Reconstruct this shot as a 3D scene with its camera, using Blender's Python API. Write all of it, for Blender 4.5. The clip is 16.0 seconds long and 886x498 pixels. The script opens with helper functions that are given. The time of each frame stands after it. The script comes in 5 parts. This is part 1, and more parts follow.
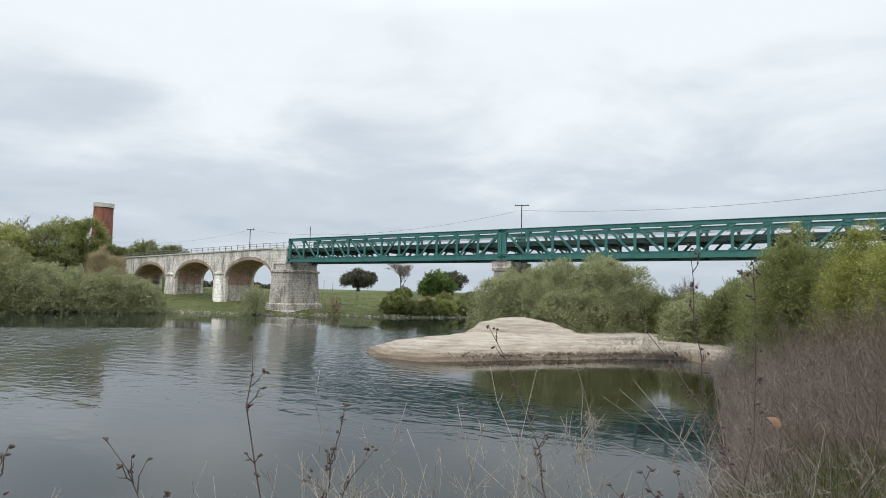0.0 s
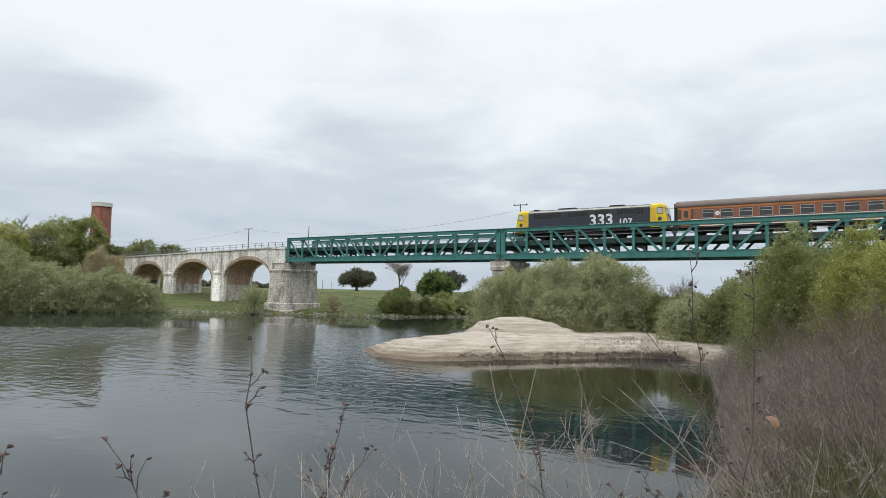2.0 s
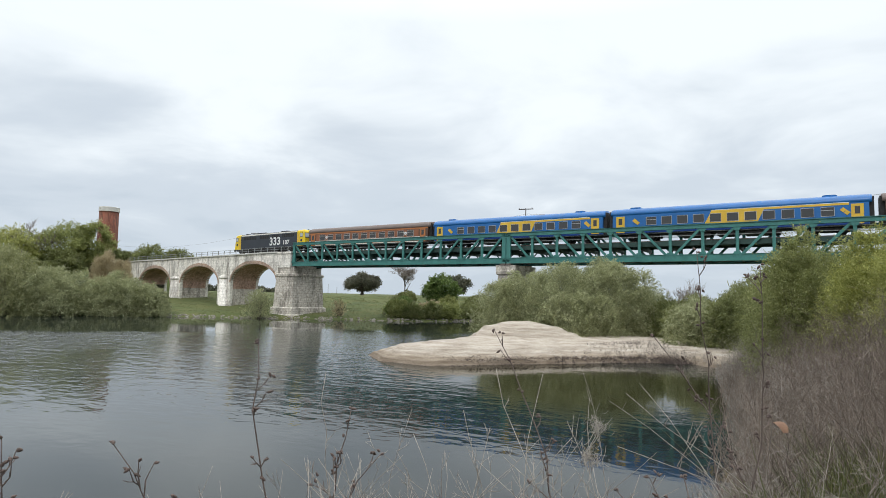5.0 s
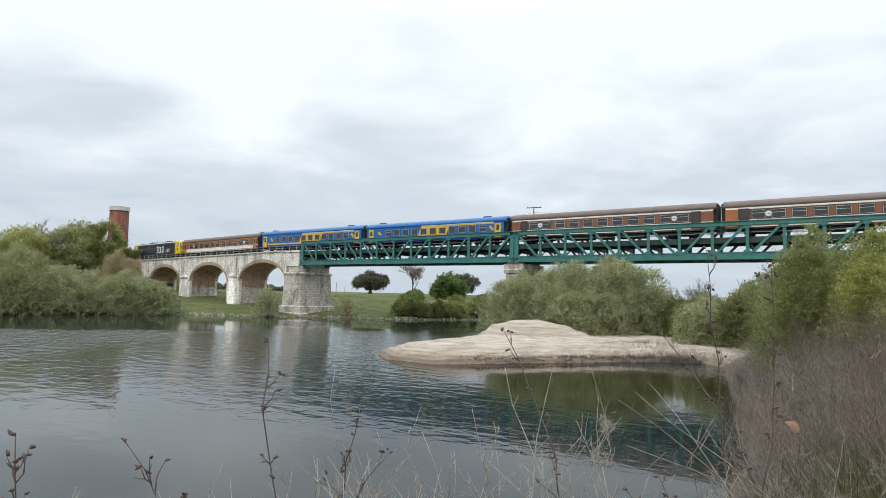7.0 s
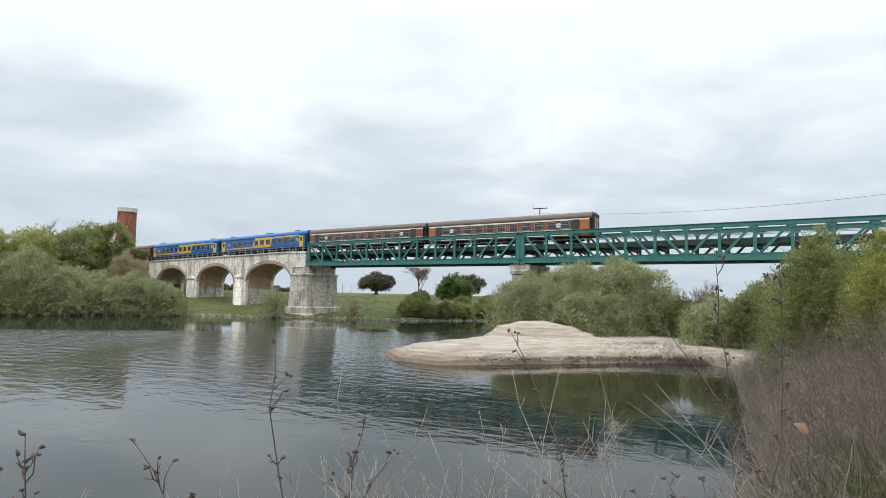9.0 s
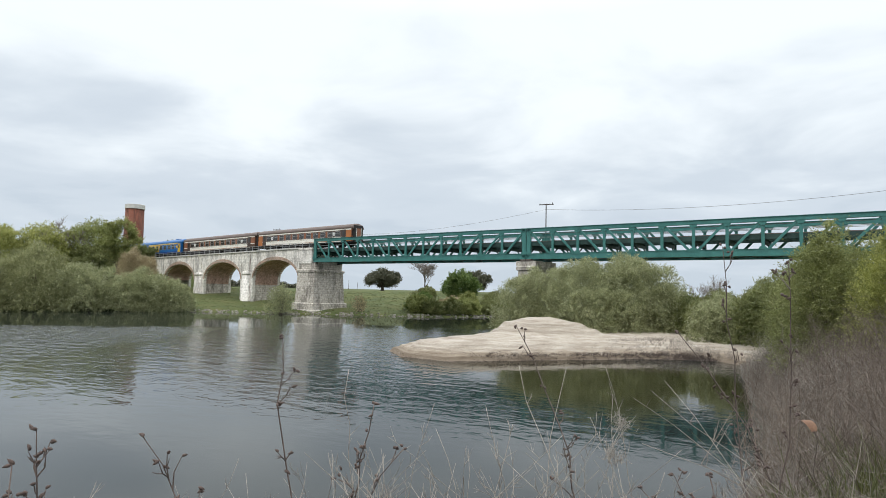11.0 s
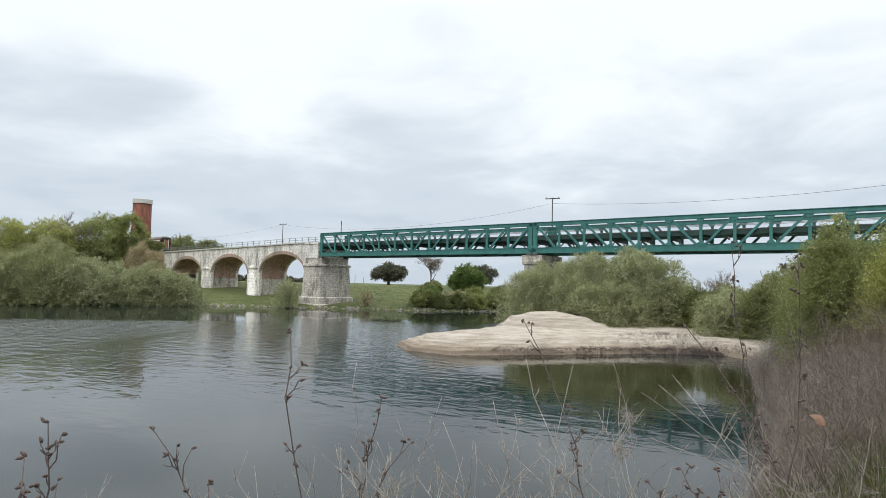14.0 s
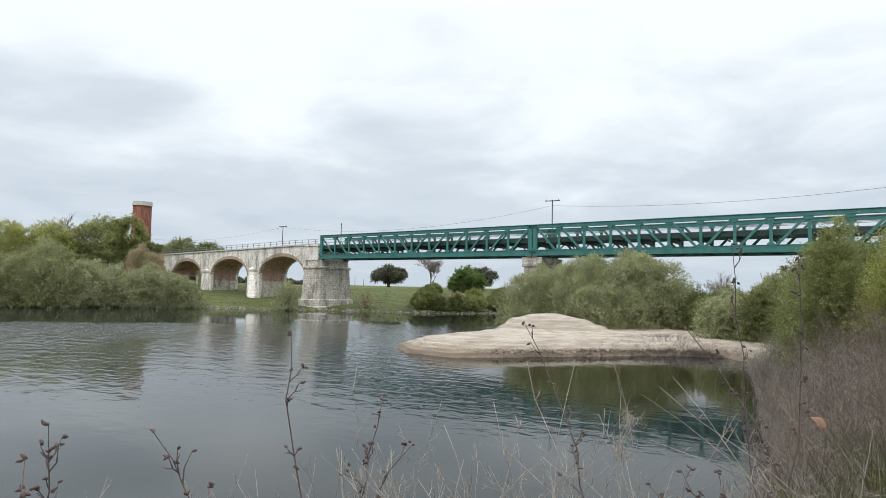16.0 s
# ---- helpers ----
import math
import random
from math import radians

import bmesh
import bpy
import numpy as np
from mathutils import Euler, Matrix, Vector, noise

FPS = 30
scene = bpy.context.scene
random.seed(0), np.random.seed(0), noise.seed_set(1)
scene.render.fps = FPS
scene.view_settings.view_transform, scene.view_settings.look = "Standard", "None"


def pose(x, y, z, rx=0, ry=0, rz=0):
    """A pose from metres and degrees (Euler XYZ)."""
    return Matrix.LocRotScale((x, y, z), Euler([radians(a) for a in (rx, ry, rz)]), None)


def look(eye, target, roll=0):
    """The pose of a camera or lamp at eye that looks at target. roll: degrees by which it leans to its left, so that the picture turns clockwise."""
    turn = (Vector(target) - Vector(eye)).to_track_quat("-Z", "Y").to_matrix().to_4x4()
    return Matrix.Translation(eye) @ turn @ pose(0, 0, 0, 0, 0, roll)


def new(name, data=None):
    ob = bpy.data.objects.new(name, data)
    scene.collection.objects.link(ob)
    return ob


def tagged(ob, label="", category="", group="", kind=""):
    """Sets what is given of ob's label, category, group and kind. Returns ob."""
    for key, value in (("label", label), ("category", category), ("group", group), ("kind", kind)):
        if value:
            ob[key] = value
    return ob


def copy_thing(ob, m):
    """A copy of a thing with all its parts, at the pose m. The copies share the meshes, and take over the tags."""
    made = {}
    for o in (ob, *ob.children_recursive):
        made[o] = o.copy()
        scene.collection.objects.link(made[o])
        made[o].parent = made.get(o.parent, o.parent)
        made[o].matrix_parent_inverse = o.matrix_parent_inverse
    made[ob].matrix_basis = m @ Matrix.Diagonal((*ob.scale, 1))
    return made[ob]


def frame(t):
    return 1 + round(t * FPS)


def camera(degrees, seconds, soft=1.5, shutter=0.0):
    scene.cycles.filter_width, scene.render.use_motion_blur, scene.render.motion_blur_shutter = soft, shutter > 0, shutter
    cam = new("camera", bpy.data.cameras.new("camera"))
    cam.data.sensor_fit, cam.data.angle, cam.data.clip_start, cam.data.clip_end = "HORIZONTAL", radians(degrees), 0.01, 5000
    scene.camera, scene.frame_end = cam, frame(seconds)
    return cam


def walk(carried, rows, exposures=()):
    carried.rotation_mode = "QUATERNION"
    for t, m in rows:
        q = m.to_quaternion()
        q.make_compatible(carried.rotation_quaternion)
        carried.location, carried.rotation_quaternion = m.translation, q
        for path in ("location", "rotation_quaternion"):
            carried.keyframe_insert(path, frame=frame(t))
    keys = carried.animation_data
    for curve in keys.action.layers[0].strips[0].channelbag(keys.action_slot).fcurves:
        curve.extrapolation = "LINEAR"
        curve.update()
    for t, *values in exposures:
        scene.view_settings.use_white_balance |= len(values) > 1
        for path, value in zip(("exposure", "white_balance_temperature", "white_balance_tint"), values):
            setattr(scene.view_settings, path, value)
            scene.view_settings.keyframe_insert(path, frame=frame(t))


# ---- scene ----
# ---- camera and its way: hand-held, slowly turning to the left ----
EYE = Vector((78.9, -69.85, 4.586))
DRIFT = Vector((-0.0014, -0.0009, 0.0))


def aim(t, yaw, pitch, roll):
    e = EYE + DRIFT * t
    return t, pose(e.x, e.y, e.z, 90 + pitch, 0, yaw) @ pose(0, 0, 0, 0, 0, roll)


cam = camera(75.32, 16.0, soft=0.8)
walk(cam, [aim(*row) for row in (
    (0.0, 33.54, 4.29, 1.39),
    (0.5, 33.46, 4.20, 1.40),
    (1.0, 33.46, 4.17, 1.40),
    (1.5, 33.44, 4.18, 1.40),
    (2.0, 33.40, 4.24, 1.39),
    (2.5, 33.43, 4.44, 1.39),
    (3.0, 33.55, 4.50, 1.39),
    (3.5, 33.63, 4.56, 1.39),
    (4.0, 33.73, 4.71, 1.39),
    (6.5, 34.47, 4.47, 1.40),
    (7.0, 34.73, 4.50, 1.40),
    (7.5, 34.98, 4.61, 1.40),
    (8.0, 35.11, 4.67, 1.39),
    (8.5, 35.22, 4.63, 1.40),
    (9.0, 35.32, 4.58, 1.40),
    (11.5, 36.06, 4.03, 1.40),
    (12.0, 36.17, 3.86, 1.40),
    (12.5, 36.29, 3.73, 1.40),
    (13.0, 36.45, 3.66, 1.39),
    (13.5, 36.48, 3.63, 1.39),
    (14.0, 36.51, 3.60, 1.40),
    (14.5, 36.50, 3.65, 1.40),
    (15.0, 36.50, 3.73, 1.41),
    (15.5, 36.52, 3.79, 1.41),
    (16.0, 36.51, 3.82, 1.39),
)], exposures=[(0.0, 0.03), (3.0, 0.03), (4.0, 0.09), (7.0, 0.14), (12.5, 0.15), (16.0, 0.15)])

# ---- overcast sky and soft sun ----
SUN_EL, SUN_ROT = radians(48), radians(200)
world = bpy.data.worlds.new("overcast_sky")
scene.world = world
world.use_nodes = True
wn, wl = world.node_tree.nodes, world.node_tree.links
wn.clear()
w_out = wn.new("ShaderNodeOutputWorld")
w_bg = wn.new("ShaderNodeBackground")
w_sky = wn.new("ShaderNodeTexSky")
w_sky.sky_type, w_sky.sun_disc = "NISHITA", False
w_sky.sun_elevation, w_sky.sun_rotation = SUN_EL, SUN_ROT
w_tc = wn.new("ShaderNodeTexCoord")
w_sep = wn.new("ShaderNodeSeparateXYZ")
wl.new(w_tc.outputs["Generated"], w_sep.inputs[0])


def wmath(op, a, b):
    n = wn.new("ShaderNodeMath")
    n.operation = op
    for i, v in enumerate((a, b)):
        if isinstance(v, (int, float)):
            n.inputs[i].default_value = v
        else:
            wl.new(v, n.inputs[i])
    return n.outputs[0]


# cloud layer seen in perspective: direction divided by its height
w_up = wmath("ADD", wmath("MAXIMUM", w_sep.outputs[2], 0.0), 0.16)
w_co = wn.new("ShaderNodeCombineXYZ")
wl.new(wmath("DIVIDE", w_sep.outputs[0], w_up), w_co.inputs[0])
wl.new(wmath("DIVIDE", w_sep.outputs[1], w_up), w_co.inputs[1])
w_n1 = wn.new("ShaderNodeTexNoise")
w_n1.inputs["Scale"].default_value = 1.25
w_n1.inputs["Detail"].default_value = 5
w_n1.inputs["Roughness"].default_value = 0.52
w_n1.inputs["Distortion"].default_value = 0.3
wl.new(w_co.outputs[0], w_n1.inputs["Vector"])
w_grad = wn.new("ShaderNodeValToRGB")
w_grad.color_ramp.interpolation = "EASE"
e = w_grad.color_ramp.elements
e[0].position, e[0].color = 0.0, (0.535, 0.61, 0.69, 1)
e[1].position, e[1].color = 0.40, (0.885, 0.945, 0.985, 1)
m = w_grad.color_ramp.elements.new(0.13)
m.color = (0.60, 0.67, 0.745, 1)
wl.new(wmath("ADD", wmath("MAXIMUM", w_sep.outputs[2], 0.0), wmath("MULTIPLY", wmath("SUBTRACT", w_n1.outputs[0], 0.5), 0.68)), w_grad.inputs[0])
w_mix = wn.new("ShaderNodeMixRGB")
w_mix.inputs[0].default_value = 0.97
w_dim = wn.new("ShaderNodeMixRGB")
w_dim.blend_type = "MULTIPLY"
w_dim.inputs[0].default_value = 1
w_dim.inputs[2].default_value = (0.1, 0.1, 0.1, 1)
wl.new(w_sky.outputs[0], w_dim.inputs[1])
wl.new(w_dim.outputs[0], w_mix.inputs[1])
wl.new(w_grad.outputs[0], w_mix.inputs[2])
wl.new(w_mix.outputs[0], w_bg.inputs[0])
# an overcast sky grows brighter towards the zenith
w_zen = wn.new("ShaderNodeMapRange")
w_zen.inputs[1].default_value, w_zen.inputs[2].default_value = 0.44, 1.0
w_zen.inputs[3].default_value, w_zen.inputs[4].default_value = 1.0, 2.5
wl.new(w_sep.outputs[2], w_zen.inputs[0])
wl.new(w_zen.outputs[0], w_bg.inputs[1])
wl.new(w_bg.outputs[0], w_out.inputs[0])

sun = new("sun", bpy.data.lights.new("sun", "SUN"))
sun.data.energy, sun.data.angle, sun.data.color = 0.8, radians(25), (1.0, 0.96, 0.9)
sun.matrix_world = look((60, -150, 150), (20, 0, 0))

# ---- materials ----


def nodes_of(name):
    mat = bpy.data.materials.new(name)
    mat.use_nodes = True
    return mat, mat.node_tree.nodes, mat.node_tree.links, mat.node_tree.nodes["Principled BSDF"]


def ramp(nodes, stops):
    r = nodes.new("ShaderNodeValToRGB")
    el = r.color_ramp.elements
    while len(el) < len(stops):
        el.new(0.5)
    for s, (pos, col) in zip(el, stops):
        s.position, s.color = pos, (*col, 1)
    return r


def noise_tex(nodes, links, scale, detail=4, stretch=None, rough=0.6):
    tc = nodes.new("ShaderNodeTexCoord")
    n = nodes.new("ShaderNodeTexNoise")
    n.inputs["Scale"].default_value, n.inputs["Detail"].default_value = scale, detail
    n.inputs["Roughness"].default_value = rough
    if stretch:
        mp = nodes.new("ShaderNodeMapping")
        mp.inputs["Scale"].default_value = stretch
        links.new(tc.outputs["Object"], mp.inputs[0])
        links.new(mp.outputs[0], n.inputs["Vector"])
    else:
        links.new(tc.outputs["Object"], n.inputs["Vector"])
    return n


def surface(name, dark, light, scale, rough=0.8, bump=0.3, fine=8.0, metal=0.0, stretch=None, third=None, dist=0.02):
    """Base colour between two tones by coarse noise, broken by fine noise, with fine relief."""
    mat, nodes, links, bsdf = nodes_of(name)
    a = noise_tex(nodes, links, scale, 5, stretch)
    b = noise_tex(nodes, links, scale * fine, 4, stretch)
    add = nodes.new("ShaderNodeMath")
    add.operation = "MULTIPLY_ADD"
    links.new(b.outputs[0], add.inputs[0])
    add.inputs[1].default_value = 0.45
    links.new(a.outputs[0], add.inputs[2])
    stops = [(0.45, dark), (0.95, light)]
    if third:
        stops = [(0.42, dark), (0.68, light), (0.98, third)]
    r = ramp(nodes, stops)
    links.new(add.outputs[0], r.inputs[0])
    links.new(r.outputs[0], bsdf.inputs["Base Color"])
    bsdf.inputs["Roughness"].default_value, bsdf.inputs["Metallic"].default_value = rough, metal
    if bump:
        bp = nodes.new("ShaderNodeBump")
        bp.inputs["Strength"].default_value, bp.inputs["Distance"].default_value = bump, dist
        links.new(b.outputs[0], bp.inputs["Height"])
        links.new(bp.outputs[0], bsdf.inputs["Normal"])
    return mat


def leaf_mat(name, dark, mid, light, clump=0.5):
    """Leaves: each leaf takes its own tone; clumps drift in tone; light shines through a little."""
    mat, nodes, links, bsdf = nodes_of(name)
    g = nodes.new("ShaderNodeNewGeometry")
    n = noise_tex(nodes, links, clump, 3)
    add = nodes.new("ShaderNodeMath")
    add.operation = "MULTIPLY_ADD"
    links.new(g.outputs["Random Per Island"], add.inputs[0])
    add.inputs[1].default_value = 0.55
    links.new(n.outputs[0], add.inputs[2])
    r = ramp(nodes, [(0.35, dark), (0.75, mid), (1.05, light)])
    links.new(add.outputs[0], r.inputs[0])
    links.new(r.outputs[0], bsdf.inputs["Base Color"])
    bsdf.inputs["Roughness"].default_value = 0.55
    tr = nodes.new("ShaderNodeBsdfTranslucent")
    links.new(r.outputs[0], tr.inputs[0])
    mx = nodes.new("ShaderNodeMixShader")
    mx.inputs[0].default_value = 0.45
    links.new(bsdf.outputs[0], mx.inputs[1])
    links.new(tr.outputs[0], mx.inputs[2])
    links.new(mx.outputs[0], nodes["Material Output"].inputs[0])
    return mat


def masonry(name, stone, stone2, joint, size, stain=0.5, rough=0.9, mottle=0.8):
    """Coursed blocks by a brick texture on both upright faces, with dark run-off stains."""
    mat, nodes, links, bsdf = nodes_of(name)
    tc = nodes.new("ShaderNodeTexCoord")
    sep = nodes.new("ShaderNodeSeparateXYZ")
    links.new(tc.outputs["Object"], sep.inputs[0])
    along = nodes.new("ShaderNodeMath")
    along.operation = "ADD"
    links.new(sep.outputs[0], along.inputs[0])
    links.new(sep.outputs[1], along.inputs[1])
    co = nodes.new("ShaderNodeCombineXYZ")
    links.new(along.outputs[0], co.inputs[0])
    links.new(sep.outputs[2], co.inputs[1])
    br = nodes.new("ShaderNodeTexBrick")
    links.new(co.outputs[0], br.inputs["Vector"])
    br.inputs["Color1"].default_value, br.inputs["Color2"].default_value = (*stone, 1), (*stone2, 1)
    br.inputs["Mortar"].default_value = (*joint, 1)
    br.inputs["Scale"].default_value = 1.0
    br.inputs["Brick Width"].default_value, br.inputs["Row Height"].default_value = size
    br.inputs["Mortar Size"].default_value = 0.035 * size[1] / 0.5
    br.inputs["Bias"].default_value = 0.1
    big = noise_tex(nodes, links, 0.6, 8, (1, 1, 0.28), 0.75)
    r = ramp(nodes, [(0.40, (0.12, 0.105, 0.09)), (0.53, (1, 1, 1))])
    links.new(big.outputs[0], r.inputs[0])
    mul = nodes.new("ShaderNodeMixRGB")
    mul.blend_type = "MULTIPLY"
    mul.inputs[0].default_value = stain
    links.new(br.outputs[0], mul.inputs[1])
    links.new(r.outputs[0], mul.inputs[2])
    fine = noise_tex(nodes, links, 2.6, 8, None, 0.72)
    r2 = ramp(nodes, [(0.34, (0.40, 0.37, 0.33)), (0.58, (1.06, 1.06, 1.06))])
    links.new(fine.outputs[0], r2.inputs[0])
    mul2 = nodes.new("ShaderNodeMixRGB")
    mul2.blend_type = "MULTIPLY"
    mul2.inputs[0].default_value = mottle
    links.new(mul.outputs[0], mul2.inputs[1])
    links.new(r2.outputs[0], mul2.inputs[2])
    links.new(mul2.outputs[0], bsdf.inputs["Base Color"])
    bsdf.inputs["Roughness"].default_value = rough
    bp = nodes.new("ShaderNodeBump")
    bp.inputs["Strength"].default_value, bp.inputs["Distance"].default_value = 0.6, 0.05
    links.new(mul2.outputs[0], bp.inputs["Height"])
    links.new(bp.outputs[0], bsdf.inputs["Normal"])
    return mat


def paint(name, col, rough=0.45, wear=0.85, metal=0.0):
    dark = tuple(c * wear * 0.8 for c in col)
    return surface(name, dark, col, 0.7, rough, 0.12, 9.0, metal)


M_GREEN = surface("green_bridge_paint", (0.024, 0.122, 0.109), (0.056, 0.215, 0.193), 0.9, 0.5, 0.15, 9, stretch=(1, 1, 0.5))
# darker copy of the bridge green, with the deck's shade put into the colour
M_GREEN_SHADE = surface("shaded_deck_steel", (0.012, 0.03, 0.027), (0.03, 0.075, 0.062), 0.8, 0.65, 0.2)
M_STEEL = surface("rail_steel", (0.10, 0.075, 0.06), (0.2, 0.17, 0.15), 3, 0.5, 0.1, metal=0.7)
M_SLEEPER = surface("sleeper_timber", (0.03, 0.025, 0.02), (0.08, 0.065, 0.05), 2, 0.9, 0.3)
M_STONE = masonry("limewashed_stone", (0.88, 0.84, 0.78), (0.82, 0.78, 0.72), (0.72, 0.68, 0.62), (1.3, 0.62), 0.58, mottle=0.6)
M_PIER = masonry("pier_ashlar", (0.72, 0.67, 0.60), (0.55, 0.51, 0.45), (0.44, 0.40, 0.35), (0.75, 0.40), 0.6, mottle=0.8)
M_BRICK = masonry("arch_brick", (0.55, 0.35, 0.275), (0.46, 0.29, 0.225), (0.38, 0.31, 0.26), (0.5, 0.14), 0.45)
M_RING = masonry("brick_arch_ring", (0.50, 0.33, 0.25), (0.44, 0.30, 0.22), (0.45, 0.39, 0.33), (0.3, 0.6), 0.35)
M_TOWER = masonry("tower_brick", (0.28, 0.085, 0.045), (0.2, 0.06, 0.035), (0.2, 0.12, 0.09), (0.5, 0.3), 0.7)
M_CEMENT = surface("pale_cement", (0.42, 0.40, 0.37), (0.62, 0.60, 0.56), 1.5, 0.9, 0.3)
M_GRASS = surface("meadow_grass", (0.028, 0.038, 0.009), (0.07, 0.088, 0.018), 0.22, 0.95, 0.6, 5, third=(0.12, 0.115, 0.034), dist=0.1)
M_SAND = surface("river_sand", (0.19, 0.145, 0.108), (0.37, 0.312, 0.25), 0.8, 0.95, 0.9, 9, third=(0.52, 0.46, 0.39), stretch=(0.7, 0.7, 9), dist=0.08)
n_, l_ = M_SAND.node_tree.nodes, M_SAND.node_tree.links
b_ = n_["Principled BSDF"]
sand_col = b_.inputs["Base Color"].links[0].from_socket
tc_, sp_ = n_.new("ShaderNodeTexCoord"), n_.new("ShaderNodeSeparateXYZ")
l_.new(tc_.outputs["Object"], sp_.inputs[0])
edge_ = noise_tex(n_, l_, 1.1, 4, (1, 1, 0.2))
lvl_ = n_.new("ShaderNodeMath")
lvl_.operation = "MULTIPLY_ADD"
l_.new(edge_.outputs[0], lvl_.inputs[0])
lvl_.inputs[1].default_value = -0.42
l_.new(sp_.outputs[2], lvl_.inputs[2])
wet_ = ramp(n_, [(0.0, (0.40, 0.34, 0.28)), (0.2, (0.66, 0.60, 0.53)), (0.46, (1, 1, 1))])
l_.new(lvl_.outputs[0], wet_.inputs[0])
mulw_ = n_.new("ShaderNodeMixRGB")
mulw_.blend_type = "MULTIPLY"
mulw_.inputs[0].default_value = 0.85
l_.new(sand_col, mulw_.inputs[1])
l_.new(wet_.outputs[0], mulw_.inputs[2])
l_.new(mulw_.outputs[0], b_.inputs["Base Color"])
M_BARK = surface("bark", (0.05, 0.04, 0.03), (0.14, 0.115, 0.09), 4, 0.95, 0.5)
M_TWIG = surface("grey_twigs", (0.105, 0.088, 0.076), (0.325, 0.278, 0.243), 2.2, 0.9, 0.0)
M_TWIG_RED = surface("reddish_twigs", (0.068, 0.052, 0.041), (0.22, 0.172, 0.137), 1.1, 0.9, 0.0)
M_STRAW = surface("dry_stalk", (0.15, 0.13, 0.108), (0.37, 0.33, 0.285), 9, 0.9, 0.0)
M_STALK = surface("brown_stalk", (0.06, 0.045, 0.04), (0.16, 0.12, 0.10), 9, 0.85, 0.0)
M_POD = surface("dry_seed_pod", (0.045, 0.03, 0.025), (0.13, 0.09, 0.075), 30, 0.85, 0.3)
M_BLADE = leaf_mat("grass_blades", (0.04, 0.048, 0.014), (0.085, 0.095, 0.029), (0.16, 0.148, 0.06), 0.5)
L_WILLOW = leaf_mat("willow_leaves", (0.17, 0.178, 0.080), (0.31, 0.325, 0.162), (0.48, 0.49, 0.29), 0.6)
L_SALLOW = leaf_mat("sallow_leaves", (0.142, 0.15, 0.061), (0.275, 0.285, 0.13), (0.43, 0.43, 0.225), 0.5)
L_YOUNG = leaf_mat("young_tree_leaves", (0.17, 0.18, 0.045), (0.32, 0.335, 0.095), (0.48, 0.48, 0.18), 0.5)
L_SPRING = leaf_mat("spring_leaves", (0.15, 0.158, 0.034), (0.285, 0.297, 0.072), (0.44, 0.445, 0.14), 0.5)
L_DEEP = leaf_mat("deep_green_leaves", (0.115, 0.132, 0.036), (0.235, 0.26, 0.078), (0.39, 0.405, 0.155), 0.4)
L_BANK = leaf_mat("bank_bush_leaves", (0.115, 0.128, 0.038), (0.228, 0.248, 0.082), (0.37, 0.385, 0.155), 0.5)
L_OAK = leaf_mat("holm_oak_leaves", (0.05, 0.053, 0.036), (0.112, 0.114, 0.076), (0.20, 0.195, 0.135), 0.5)
L_FRESH = leaf_mat("fresh_green_leaves", (0.05, 0.088, 0.018), (0.115, 0.175, 0.042), (0.21, 0.275, 0.085), 0.4)
L_MOSS = leaf_mat("mixed_green_leaves", (0.09, 0.105, 0.034), (0.18, 0.20, 0.068), (0.30, 0.31, 0.13), 0.4)
L_BROWN = leaf_mat("dry_brown_foliage", (0.23, 0.185, 0.10), (0.38, 0.31, 0.18), (0.52, 0.44, 0.28), 0.6)

# water: dark river, long ripples
M_WATER, n_, l_, b_ = nodes_of("river_water")
b_.inputs["Base Color"].default_value = (0.014, 0.021, 0.022, 1)
b_.inputs["Roughness"].default_value = 0.045
b_.inputs["IOR"].default_value = 1.33


def ripples(scale, detail, long, rough):
    """Noise drawn out along the wave crests."""
    tc = n_.new("ShaderNodeTexCoord")
    mp = n_.new("ShaderNodeMapping")
    mp.inputs["Rotation"].default_value = (0, 0, radians(-36))
    mp.inputs["Scale"].default_value = (long, 1, 1)
    l_.new(tc.outputs["Object"], mp.inputs[0])
    n = n_.new("ShaderNodeTexNoise")
    n.inputs["Scale"].default_value, n.inputs["Detail"].default_value, n.inputs["Roughness"].default_value = scale, detail, rough
    l_.new(mp.outputs[0], n.inputs["Vector"])
    return n


n1 = ripples(1.25, 2, 0.5, 0.5)
n2 = ripples(3.6, 2, 0.6, 0.55)
n3 = ripples(0.05, 3, 0.6, 0.6)
mx_ = n_.new("ShaderNodeMath")
mx_.operation = "MULTIPLY_ADD"
l_.new(n2.outputs[0], mx_.inputs[0])
mx_.inputs[1].default_value = 0.34
l_.new(n1.outputs[0], mx_.inputs[2])
# sheltered calm water under the near bank, breeze ripples further out
dot_ = n_.new("ShaderNodeVectorMath")
dot_.operation = "DOT_PRODUCT"
tcw_ = n_.new("ShaderNodeTexCoord")
l_.new(tcw_.outputs["Object"], dot_.inputs[0])
dot_.inputs[1].default_value = (-0.55, 0.83, 0)
off_ = n_.new("ShaderNodeMath")
off_.operation = "MULTIPLY_ADD"
l_.new(n3.outputs[0], off_.inputs[0])
off_.inputs[1].default_value = 22.0
l_.new(dot_.outputs["Value"], off_.inputs[2])
calm = n_.new("ShaderNodeMapRange")
calm.inputs[1].default_value, calm.inputs[2].default_value = -74.0, -58.0
calm.inputs[3].default_value, calm.inputs[4].default_value = 0.05, 1.0
l_.new(off_.outputs[0], calm.inputs[0])
bp_ = n_.new("ShaderNodeBump")
bp_.inputs["Distance"].default_value = 0.085
l_.new(mx_.outputs[0], bp_.inputs["Height"])
